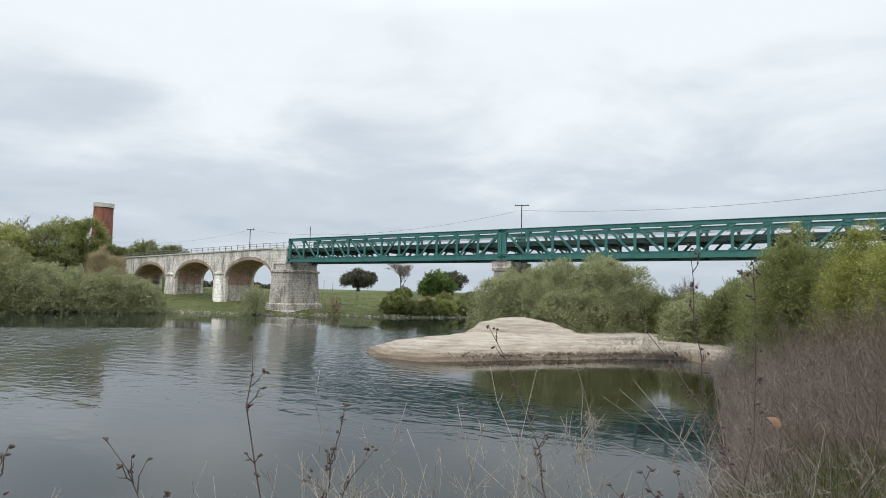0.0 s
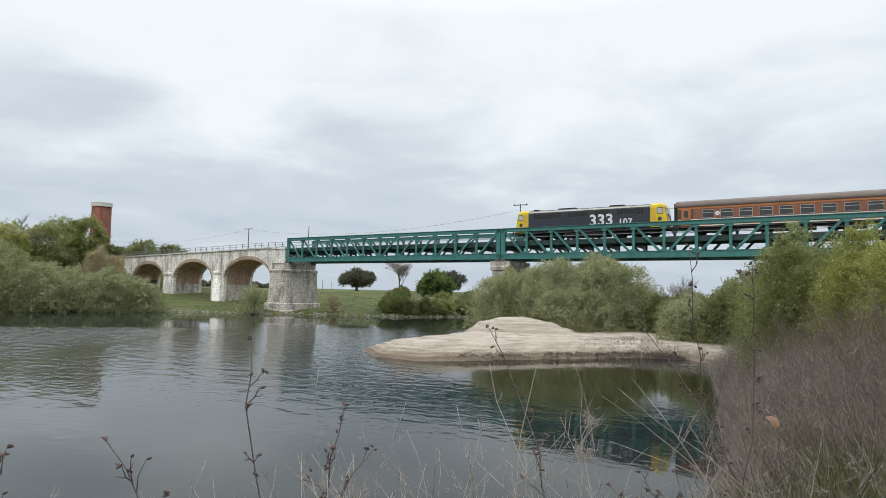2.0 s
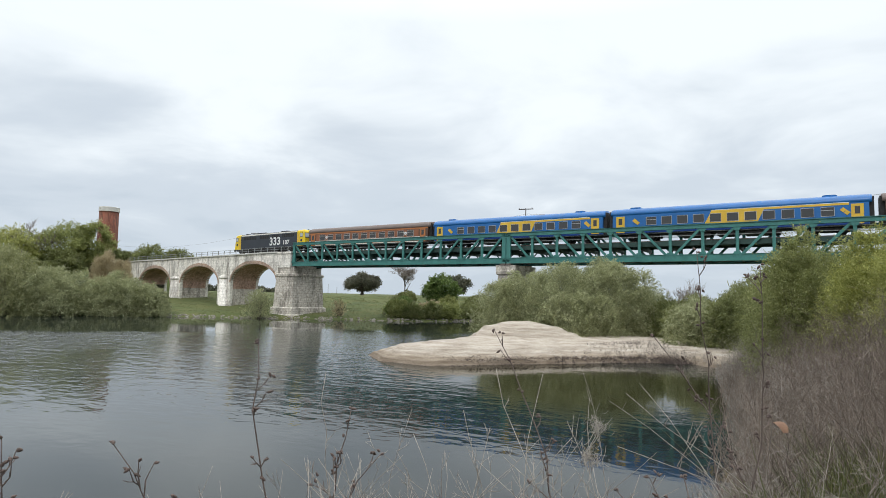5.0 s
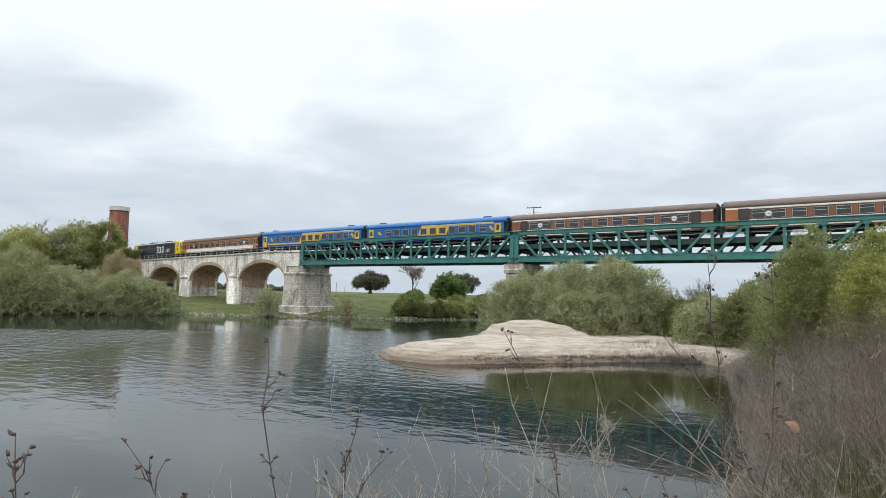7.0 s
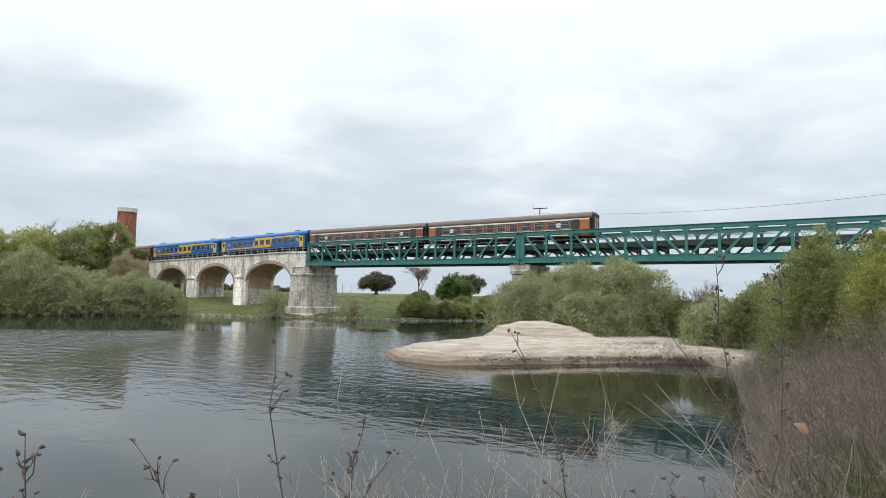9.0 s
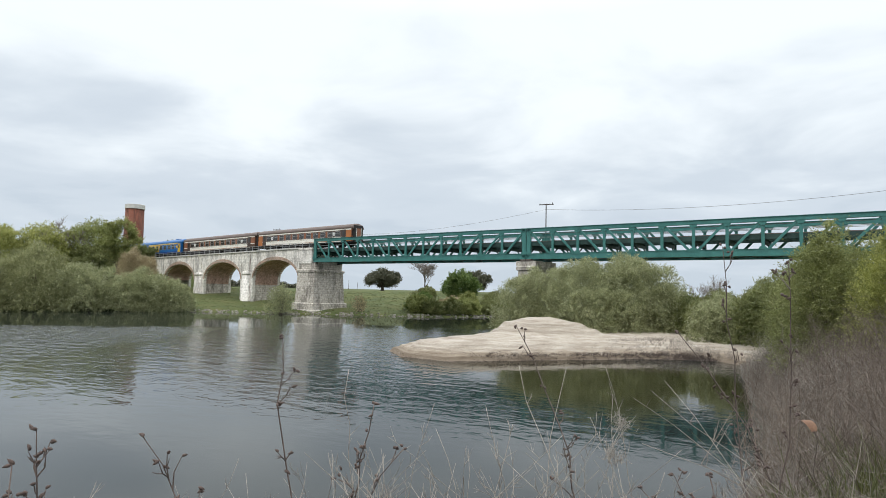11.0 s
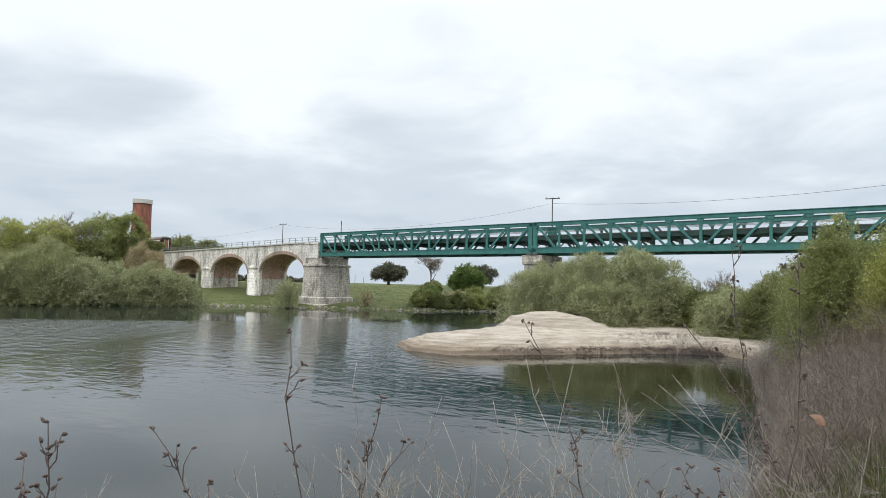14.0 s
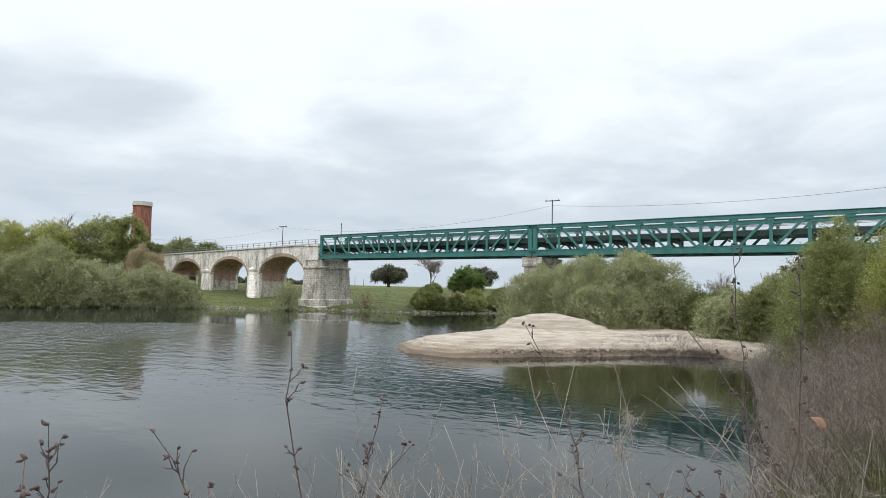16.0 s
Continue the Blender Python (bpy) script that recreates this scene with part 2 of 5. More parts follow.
# stronger breeze on the open reach upstream
dot2_ = n_.new("ShaderNodeVectorMath")
dot2_.operation = "DOT_PRODUCT"
l_.new(tcw_.outputs["Object"], dot2_.inputs[0])
dot2_.inputs[1].default_value = (-0.83, -0.55, 0)
open_ = n_.new("ShaderNodeMapRange")
open_.inputs[1].default_value, open_.inputs[2].default_value = -2.0, 22.0
open_.inputs[3].default_value, open_.inputs[4].default_value = 0.052, 0.95
l_.new(dot2_.outputs["Value"], open_.inputs[0])
l_.new(open_.outputs[0], bp_.inputs["Distance"])
# the sand bar keeps the wind off a still pool in its lee
lee_d = n_.new("ShaderNodeVectorMath")
lee_d.operation = "DISTANCE"
l_.new(tcw_.outputs["Object"], lee_d.inputs[0])
lee_d.inputs[1].default_value = (67.6, -38.6, 0)
lee_n = n_.new("ShaderNodeMath")
lee_n.operation = "MULTIPLY_ADD"
l_.new(ripples(0.25, 3, 0.7, 0.6).outputs[0], lee_n.inputs[0])
lee_n.inputs[1].default_value = 3.0
l_.new(lee_d.outputs["Value"], lee_n.inputs[2])
lee = n_.new("ShaderNodeMapRange")
lee.inputs[1].default_value, lee.inputs[2].default_value = 8.6, 11.6
lee.inputs[3].default_value, lee.inputs[4].default_value = 0.16, 1.0
l_.new(lee_n.outputs[0], lee.inputs[0])
wind = n_.new("ShaderNodeMath")
wind.operation = "MULTIPLY"
l_.new(calm.outputs[0], wind.inputs[0])
l_.new(lee.outputs[0], wind.inputs[1])
# slack water in the shelter of the far bank
slack_d = n_.new("ShaderNodeVectorMath")
slack_d.operation = "DOT_PRODUCT"
l_.new(tcw_.outputs["Object"], slack_d.inputs[0])
slack_d.inputs[1].default_value = (-0.79, 0.613, 0)
slack_n = n_.new("ShaderNodeMath")
slack_n.operation = "MULTIPLY_ADD"
l_.new(ripples(0.09, 4, 0.35, 0.65).outputs[0], slack_n.inputs[0])
slack_n.inputs[1].default_value = 26.0
l_.new(slack_d.outputs["Value"], slack_n.inputs[2])
slack = n_.new("ShaderNodeMapRange")
slack.inputs[1].default_value, slack.inputs[2].default_value = -30.0, -21.0
slack.inputs[3].default_value, slack.inputs[4].default_value = 1.0, 0.008
l_.new(slack_n.outputs[0], slack.inputs[0])
breeze = n_.new("ShaderNodeMath")
breeze.operation = "MULTIPLY"
l_.new(wind.outputs[0], breeze.inputs[0])
l_.new(slack.outputs[0], breeze.inputs[1])
# the bushes' olive reflection in the pool, tinted into the base colour
olive_tint = ramp(n_, [(0.16, (0.014, 0.014, 0.006)), (1.0, (0.013, 0.018, 0.017))])
# sky reflection of the rippled reach, put into the base colour as pale grey
sky_sheen = n_.new("ShaderNodeMixRGB")
sky_sheen.inputs[2].default_value = (0.096, 0.101, 0.096, 1)
l_.new(lee.outputs[0], olive_tint.inputs[0])
l_.new(olive_tint.outputs[0], sky_sheen.inputs[1])
sheen_map = n_.new("ShaderNodeMapRange")
sheen_map.inputs[1].default_value, sheen_map.inputs[2].default_value = -26.0, 20.0
l_.new(dot2_.outputs["Value"], sheen_map.inputs[0])

l_.new(sky_sheen.outputs[0], b_.inputs["Base Color"])
# the painted sky grey fades out along the far bank's dark reflections
sheen_k = n_.new("ShaderNodeMath")
sheen_k.operation = "MULTIPLY"
l_.new(sheen_map.outputs[0], sheen_k.inputs[0])
l_.new(slack.outputs[0], sheen_k.inputs[1])
l_.new(sheen_k.outputs[0], sky_sheen.inputs[0])
l_.new(breeze.outputs[0], bp_.inputs["Strength"])
l_.new(bp_.outputs[0], b_.inputs["Normal"])

# ---- mesh building ----


class Build:
    """Gathers boxes, beams and tubes into one mesh."""

    def __init__(self):
        self.v, self.f = [], []

    def add(self, verts, faces):
        k = len(self.v)
        self.v += [tuple(p) for p in verts]
        self.f += [tuple(i + k for i in f) for f in faces]
        return self

    def box(self, lo, hi):
        (a, b, c), (d, e, f) = lo, hi
        return self.add([(a, b, c), (d, b, c), (d, e, c), (a, e, c), (a, b, f), (d, b, f), (d, e, f), (a, e, f)],
                        [(0, 3, 2, 1), (4, 5, 6, 7), (0, 1, 5, 4), (1, 2, 6, 5), (2, 3, 7, 6), (3, 0, 4, 7)])

    def beam(self, p, q, w, h):
        """A bar from p to q, w thick in y, h thick across it in the upright plane."""
        p, q = Vector(p), Vector(q)
        d = (q - p).normalized()
        s = Vector((0, 1, 0)) if abs(d.y) < 0.9 else Vector((1, 0, 0))
        u = d.cross(s).normalized()
        s = u.cross(d).normalized()
        c = [p + s * (w / 2 * i) + u * (h / 2 * j) for i, j in ((-1, -1), (1, -1), (1, 1), (-1, 1))]
        c += [x + (q - p) for x in c]
        return self.add(c, [(3, 2, 1, 0), (4, 5, 6, 7), (0, 1, 5, 4), (1, 2, 6, 5), (2, 3, 7, 6), (3, 0, 4, 7)])

    def tube(self, pts, radii, n=6):
        """A tapered tube through points."""
        pts = [Vector(p) for p in pts]
        k, rings = len(self.v), []
        for i, p in enumerate(pts):
            d = (pts[min(i + 1, len(pts) - 1)] - pts[max(i - 1, 0)]).normalized()
            s = d.cross(Vector((0.31, 0.87, 0.38))).normalized()
            u = d.cross(s)
            rings.append([p + (s * math.cos(2 * math.pi * j / n) + u * math.sin(2 * math.pi * j / n)) * radii[i] for j in range(n)])
        vs = [q for r in rings for q in r]
        fs = [(i * n + j, i * n + (j + 1) % n, (i + 1) * n + (j + 1) % n, (i + 1) * n + j) for i in range(len(pts) - 1) for j in range(n)]
        fs += [tuple(range(n))[::-1], tuple((len(pts) - 1) * n + j for j in range(n))]
        return self.add(vs, fs)

    def loft(self, rings, closed=True, caps=True):
        """Skin through rings of equal count."""
        n = len(rings[0])
        vs = [q for r in rings for q in r]
        m = n if closed else n - 1
        fs = [(i * n + j, i * n + (j + 1) % n, (i + 1) * n + (j + 1) % n, (i + 1) * n + j) for i in range(len(rings) - 1) for j in range(m)]
        if caps:
            fs += [tuple(range(n))[::-1], tuple((len(rings) - 1) * n + j for j in range(n))]
        return self.add(vs, fs)

    def mesh(self, name, mat, smooth=False):
        me = bpy.data.meshes.new(name)
        me.from_pydata(self.v, [], self.f)
        me.materials.append(mat)
        if smooth:
            me.polygons.foreach_set("use_smooth", [True] * len(me.polygons))
        me.update()
        return me


def part(name, build, mat, parent=None, label="", smooth=False):
    ob = new(name, build.mesh(name, mat, smooth) if isinstance(build, Build) else build)
    if parent:
        ob.parent = parent
    return tagged(ob, label)


def thing(name, m, label, category, group="", kind=""):
    ob = new(name)
    ob.matrix_world = m
    ob.empty_display_size = 0.5
    return tagged(ob, label, category, group, kind)


def facets(name, v, mat):
    """A mesh of separate polygons of equal count from an array (n, corners, 3)."""
    me = bpy.data.meshes.new(name)
    n, k = v.shape[:2]
    me.vertices.add(n * k)
    me.vertices.foreach_set("co", np.ascontiguousarray(v, dtype=np.float32).ravel())
    me.loops.add(n * k)
    me.loops.foreach_set("vertex_index", np.arange(n * k, dtype=np.int32))
    me.polygons.add(n)
    me.polygons.foreach_set("loop_start", np.arange(0, n * k, k, dtype=np.int32))
    me.materials.append(mat)
    me.update(calc_edges=True)
    return me


# ---- the land ----
SHORE_L = [(-240, -320), (-60, -82), (-24.5, -34), (-20, -24.6), (-16.3, -16.3), (-10, -11.5), (-2, -5), (5, 1), (10.5, 6), (18.5, 9.5), (25, 23), (50, 58), (120, 130), (400, 300)]
SHORE_R = [(-120, -330), (40, -112), (63, -76), (70.5, -64.5), (75.6, -58.5), (77.2, -54), (76.4, -49.4), (74.8, -40), (73.2, -32), (72.2, -26), (70.5, -19), (66, -10), (61, -3), (54, 2), (50, 8), (52, 18), (62, 32), (100, 70), (190, 130), (440, 230)]


def shore_distance(x, y, line):
    """Distance to a shoreline, positive to its left."""
    best, sign = np.full(x.shape, 1e9), np.ones(x.shape)
    for (ax, ay), (bx, by) in zip(line, line[1:]):
        dx, dy = bx - ax, by - ay
        k = np.clip(((x - ax) * dx + (y - ay) * dy) / (dx * dx + dy * dy), 0, 1)
        d = np.hypot(x - ax - k * dx, y - ay - k * dy)
        s = np.sign(dx * (y - ay) - dy * (x - ax))
        sign = np.where(d < best - 1e-6, s, sign)
        best = np.minimum(best, d)
    return best * sign


def wavy(x, y, s):
    return np.sin(x * s + 1.3 * np.sin(y * s * 0.7)) * 0.5 + np.sin(y * s * 1.3 + np.sin(x * s * 0.9 + 2)) * 0.5


def land(x, y):
    dl, dr = shore_distance(x, y, SHORE_L), -shore_distance(x, y, SHORE_R)
    rough = 0.16 * wavy(x, y, 0.45) + 0.07 * wavy(x, y, 1.7)
    left = np.where(dl > 0, np.minimum(0.35 * (1 - np.exp(-dl / 0.8)) + 0.098 * dl, 4.05), 0.35 * dl) + rough * np.clip(dl / 6, 0, 1)
    near = 1 / (1 + np.exp((y + 44) / 5))
    top = 1.7 + 1.6 * near
    right = np.where(dr > 0, top * (1 - np.exp(-dr * (0.17 + 0.085 * near))), 0.35 * dr) + rough * np.clip(dr / 6, 0, 1)
    h = np.maximum(np.maximum(left, right), -2.0)
    # railway embankments at both ends of the bridge
    out = np.maximum(np.maximum(-55.5 - x, x - 92), 0)
    rise = np.where(x < 0, rail_z(np.minimum(x, 0)), 11.85) - 0.75
    ridge = np.minimum(rise, rise - (np.abs(y - 3) - 3.4) * 0.62)
    h = np.where((x < -55.5) | (x > 92), np.maximum(h, ridge), h)
    return h


def rail_z(x):
    """Height of the rail head: level on the truss, falling gently over the arches."""
    x = np.asarray(x, dtype=float)
    return 11.85 - 0.020 * np.maximum(-x - 4, 0) * np.clip((-x - 4) / 12 + 0.2, 0, 1)


def axis(lo, hi, step, far, growth=1.35):
    mid = list(np.arange(lo, hi + step / 2, step))
    a, s = [], step
    p = mid[0]
    while p > -far:
        s *= growth
        p -= s
        a.append(p)
    b, s, p = [], step, mid[-1]
    while p < far:
        s *= growth
        p += s
        b.append(p)
    return np.array(a[::-1] + mid + b)


def sheet(name, xs, ys, fn, mat, keep=None):
    gx, gy = np.meshgrid(xs, ys, indexing="ij")
    z = fn(gx, gy)
    b = Build()
    b.v = list(map(tuple, np.stack([gx, gy, z], -1).reshape(-1, 3).tolist()))
    ny = len(ys)
    ok = keep(gx, gy, z) if keep else None
    for i in range(len(xs) - 1):
        for j in range(ny - 1):
            if ok is None or ok[i, j] or ok[i + 1, j] or ok[i, j + 1] or ok[i + 1, j + 1]:
                b.f.append((i * ny + j, (i + 1) * ny + j, (i + 1) * ny + j + 1, i * ny + j + 1))
    return b.mesh(name, mat, True)


n_, l_ = M_GRASS.node_tree.nodes, M_GRASS.node_tree.links
soil_n = [noise_tex(n_, l_, 1.3, 6), noise_tex(n_, l_, 14, 4)]
soil_r = ramp(n_, [(0.40, (0.03, 0.024, 0.018)), (0.52, (0.055, 0.045, 0.034)), (0.64, (0.04, 0.044, 0.018))])
soil_m = n_.new("ShaderNodeMixRGB")
soil_m.inputs[0].default_value = 0.4
l_.new(soil_n[0].outputs[0], soil_m.inputs[1])
l_.new(soil_n[1].outputs[0], soil_m.inputs[2])
l_.new(soil_m.outputs[0], soil_r.inputs[0])
soil_tc, soil_d, soil_k = n_.new("ShaderNodeTexCoord"), n_.new("ShaderNodeVectorMath"), n_.new("ShaderNodeMapRange")
soil_d.operation = "DOT_PRODUCT"
soil_d.inputs[1].default_value = (0.6, -0.8, 0)
l_.new(soil_tc.outputs["Object"], soil_d.inputs[0])
l_.new(soil_d.outputs["Value"], soil_k.inputs[0])
soil_k.inputs[1].default_value, soil_k.inputs[2].default_value = 50.0, 62.0
soil_mix = n_.new("ShaderNodeMixRGB")
g_in = n_["Principled BSDF"].inputs["Base Color"]
l_.new(soil_k.outputs[0], soil_mix.inputs[0])
l_.new(g_in.links[0].from_socket, soil_mix.inputs[1])
l_.new(soil_r.outputs[0], soil_mix.inputs[2])
l_.new(soil_mix.outputs[0], g_in)

ground = tagged(new("ground", sheet("ground", axis(-130, 110, 1.6, 3500), axis(-90, 90, 1.6, 3500), land, M_GRASS)),
                "uneven green meadow and river banks with dry patches", "ground", kind="structure")
b = Build()
b.add([(-3400, -3400, 0), (3400, -3400, 0), (3400, 3400, 0), (-3400, 3400, 0)], [(0, 1, 2, 3)])
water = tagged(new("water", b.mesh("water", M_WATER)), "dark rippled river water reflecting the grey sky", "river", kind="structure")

SAND = [(50.1, -36.6), (53, -39.2), (57.0, -38.8), (60, -35.2), (64.6, -28.8), (68, -25.4), (70.5, -24.2), (74, -26), (80, -27), (80, -4), (62, 0), (50, -4), (48, -17), (49.4, -24), (50.0, -31)]


def sand_height(x, y):
    ring = SAND + [SAND[0]]
    d = shore_distance(x, y, ring)
    inside = np.zeros(x.shape, dtype=bool)
    for (ax, ay), (bx, by) in zip(ring, ring[1:]):
        inside ^= ((ay > y) != (by > y)) & (x < ax + (bx - ax) * (y - ay) / (by - ay + 1e-12))
    d = np.where(inside, np.abs(d), -np.abs(d)) + 0.22 * wavy(x, y, 0.9)
    east = np.clip((x - 62) / 4, 0, 1)
    # low wet foot, then stepped ledges up to a flat top
    run = np.clip(d / (2.3 + 1.2 * east), 0, 1)
    steps = run * 4.0 + 0.22 * wavy(x, y, 0.7)
    ledge = (np.floor(steps) + np.clip((steps - np.floor(steps)) * 2.6, 0, 1)) / 4.0
    bank = (0.55 * ledge + 0.45 * run) * (0.86 + 0.04 * east)
    base = np.where(d > 0, np.minimum(0.10 + bank, 1.0) * np.clip(d / 0.25, 0, 1), 0.45 * d)
    mx, my = 54.2, -19.7
    u = (x - mx) * 0.9 + (y - my) * 0.44
    w = -(x - mx) * 0.44 + (y - my) * 0.9
    lx = np.where(u > 0, u / 5.9, -u / 5.2)
    dome = np.clip(1 - lx ** 1.7 - (np.abs(w) / 3.0) ** 2.4, 0, 1)
    mound = 1.38 * dome ** 0.9 + 0.07 * np.sin(dome * 14 + wavy(x, y, 0.9)) * np.clip(dome * 4, 0, 1) * np.clip((0.9 - dome) * 3, 0, 1)
    return base + mound + 0.03 * wavy(x, y, 2.3) + 0.018 * wavy(x, y, 6.1)


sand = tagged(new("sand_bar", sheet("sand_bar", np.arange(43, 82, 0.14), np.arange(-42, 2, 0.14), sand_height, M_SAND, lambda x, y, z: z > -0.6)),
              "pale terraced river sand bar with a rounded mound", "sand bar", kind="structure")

# ---- stone viaduct ----
VF, VB = -0.3, 6.3
ARCHES = [(-17.4, -4.1), (-34.3, -21.4), (-50.4, -38.1)]
SPRING, RISE = 6.35, 3.5


def deck_z(x):
    return float(rail_z(x)) - 0.2


def arch_z(x, a, b, grow=0.0):
    c, r = (a + b) / 2, (b - a) / 2 + grow
    k = max(0.0, 1 - ((x - c) / r) ** 2)
    drop = 0.018 * max(-4 - c, 0)
    return SPRING - drop + (RISE + grow) * k ** 0.5


viaduct = thing("viaduct", pose(0, 0, 0), "old limewashed stone railway viaduct with three brick arches", "viaduct")
# spandrel walls with the arch openings cut through
for y0, y1 in ((VF, VF + 0.6), (VB - 0.6, VB)):
    b = Build()
    xs = sorted(set([-56.0, -3.9] + [a + (c - a) * (1 - math.cos(math.pi * i / 28)) / 2 for a, c in ARCHES for i in range(29)]))
    for x0, x1 in zip(xs, xs[1:]):
        z = []
        for x in (x0, x1):
            low = 0.0
            for a, c in ARCHES:
                if a - 1e-6 <= x0 and x1 <= c + 1e-6:
                    low = arch_z(x, a, c)
            z.append(low)
        b.add([(x0, y0, z[0]), (x1, y0, z[1]), (x1, y1, z[1]), (x0, y1, z[0]),
               (x0, y0, deck_z(x0)), (x1, y0, deck_z(x1)), (x1, y1, deck_z(x1)), (x0, y1, deck_z(x0))],
              [(0, 3, 2, 1), (4, 5, 6, 7), (0, 1, 5, 4), (2, 3, 7, 6), (1, 2, 6, 5), (3, 0, 4, 7)])
    part("spandrel_wall", b, M_STONE, viaduct)
for a, c in ARCHES:
    b, r = Build(), Build()
    n = 32
    for i in range(n):
        t0, t1 = math.pi * i / n, math.pi * (i + 1) / n
        mid, rad = (a + c) / 2, (c - a) / 2
        drop = 0.018 * max(-4 - mid, 0)
        p = [(mid - math.cos(t) * rad, SPRING - drop + RISE * math.sin(t)) for t in (t0, t1)]
        q = [(mid - math.cos(t) * (rad + 0.3), SPRING - drop + (RISE + 0.62) * math.sin(t)) for t in (t0, t1)]
        b.add([(p[0][0], VF - 0.02, p[0][1]), (p[1][0], VF - 0.02, p[1][1]), (p[1][0], VB + 0.02, p[1][1]), (p[0][0], VB + 0.02, p[0][1]),
               (q[0][0], VF + 0.3, q[0][1]), (q[1][0], VF + 0.3, q[1][1]), (q[1][0], VB - 0.3, q[1][1]), (q[0][0], VB - 0.3, q[0][1])],
              [(0, 1, 2, 3), (4, 7, 6, 5)])
        r.add([(p[0][0], VF - 0.07, p[0][1]), (p[1][0], VF - 0.07, p[1][1]), (q[1][0], VF - 0.07, q[1][1]), (q[0][0], VF - 0.07, q[0][1]),
               (p[0][0], VF, p[0][1]), (p[1][0], VF, p[1][1]), (q[1][0], VF, q[1][1]), (q[0][0], VF, q[0][1])],
              [(0, 1, 2, 3), (0, 4, 5, 1), (2, 6, 7, 3)])
    part("arch_soffit", b, M_BRICK, viaduct, "weathered red brick arch vault", True)
    part("arch_ring", r, M_RING, viaduct, "pale pinkish brick arch ring")
# the vaults' side walls below the springing, in brick above and stone below, and piers with cutwaters
for x0, x1, zb in ((-21.4, -17.4, 0.2), (-38.1, -34.3, 1.8)):
    b = Build()
    b.box((x0 + 0.04, VF + 0.02, zb - 2), (x1 - 0.04, VB - 0.02, SPRING - 1.4))
    part("pier_base", b, M_PIER, viaduct)
    b = Build()
    b.box((x0 + 0.05, VF + 0.03, SPRING - 1.4), (x1 - 0.05, VB - 0.03, 8.0))
    part("pier_shaft", b, M_BRICK, viaduct)
    ztop, xm = 7.1 - 0.018 * (-4 - x1), (x0 + x1) / 2

    def half_round(stops):
        return Build().loft([[(xm - (1.18 + k) * math.cos(math.pi * j / 12), VF + 0.05 - (0.78 + k) * math.sin(math.pi * j / 12), z) for j in range(13)] for z, k in stops])

    part("pilaster", half_round(((zb - 2, 0.24), (zb + 0.5, 0.2), (zb + 0.6, 0.08), (ztop, 0.0))), M_STONE, viaduct, "half-round stone pilaster", True)
    part("pilaster_cap", half_round(((ztop, 0.0), (ztop + 0.12, 0.16), (ztop + 0.42, 0.16), (ztop + 0.75, -0.35))), M_STONE, viaduct, "moulded stone cap")
    b = Build()
    b.box((x0 + 0.95, VF - 0.2, ztop + 0.6), (x1 - 0.95, VF, deck_z(x0) - 0.3))
    part("pilaster_strip", b, M_STONE, viaduct)
# cornice and ballast deck
for y0, y1 in ((VF - 0.25, VF + 0.35), (VB - 0.35, VB + 0.25)):
    for i in range(26):
        x0, x1 = -56 + 2 * i, -56 + 2 * i + 1.985
        b = Build()
        b.add([(x0, y0, deck_z(x0) - 0.02), (x1, y0, deck_z(x1) - 0.02), (x1, y1, deck_z(x1) - 0.02), (x0, y1, deck_z(x0) - 0.02),
               (x0, y0, deck_z(x0) + 0.2), (x1, y0, deck_z(x1) + 0.2), (x1, y1, deck_z(x1) + 0.2), (x0, y1, deck_z(x0) + 0.2)],
              [(0, 3, 2, 1), (4, 5, 6, 7), (0, 1, 5, 4), (2, 3, 7, 6), (1, 2, 6, 5), (3, 0, 4, 7)])
        part("cornice_stone", b, M_CEMENT, viaduct)
b = Build()
for i in range(13):
    x0, x1 = -56 + 4 * i, -56 + 4 * i + 4
    b.add([(x0, VF + 0.35, deck_z(x0)), (x1, VF + 0.35, deck_z(x1)), (x1, VB - 0.35, deck_z(x1)), (x0, VB - 0.35, deck_z(x0)),
           (x0, VF + 0.35, deck_z(x0) - 0.8), (x1, VF + 0.35, deck_z(x1) - 0.8), (x1, VB - 0.35, deck_z(x1) - 0.8), (x0, VB - 0.35, deck_z(x0) - 0.8)],
          [(0, 1, 2, 3), (4, 7, 6, 5)])
part("ballast", b, M_STEEL, viaduct)
# wing wall falling to the embankment
b = Build()
b.add([(-56, VF, -1), (-64, VF - 2.5, 0), (-64, VF - 1.8, 0), (-56, VF + 0.7, -1), (-56, VF, 10.7), (-64, VF - 2.5, 6.5), (-64, VF - 1.8, 6.5), (-56, VF + 0.7, 10.7)],
      [(0, 1, 5, 4), (1, 2, 6, 5), (2, 3, 7, 6), (4, 5, 6, 7), (3, 0, 4, 7)])
part("wing_wall", b, M_STONE, viaduct)

M_RAILING = surface("grey_railing_steel", (0.16, 0.17, 0.17), (0.32, 0.33, 0.33), 3, 0.6, 0.1)
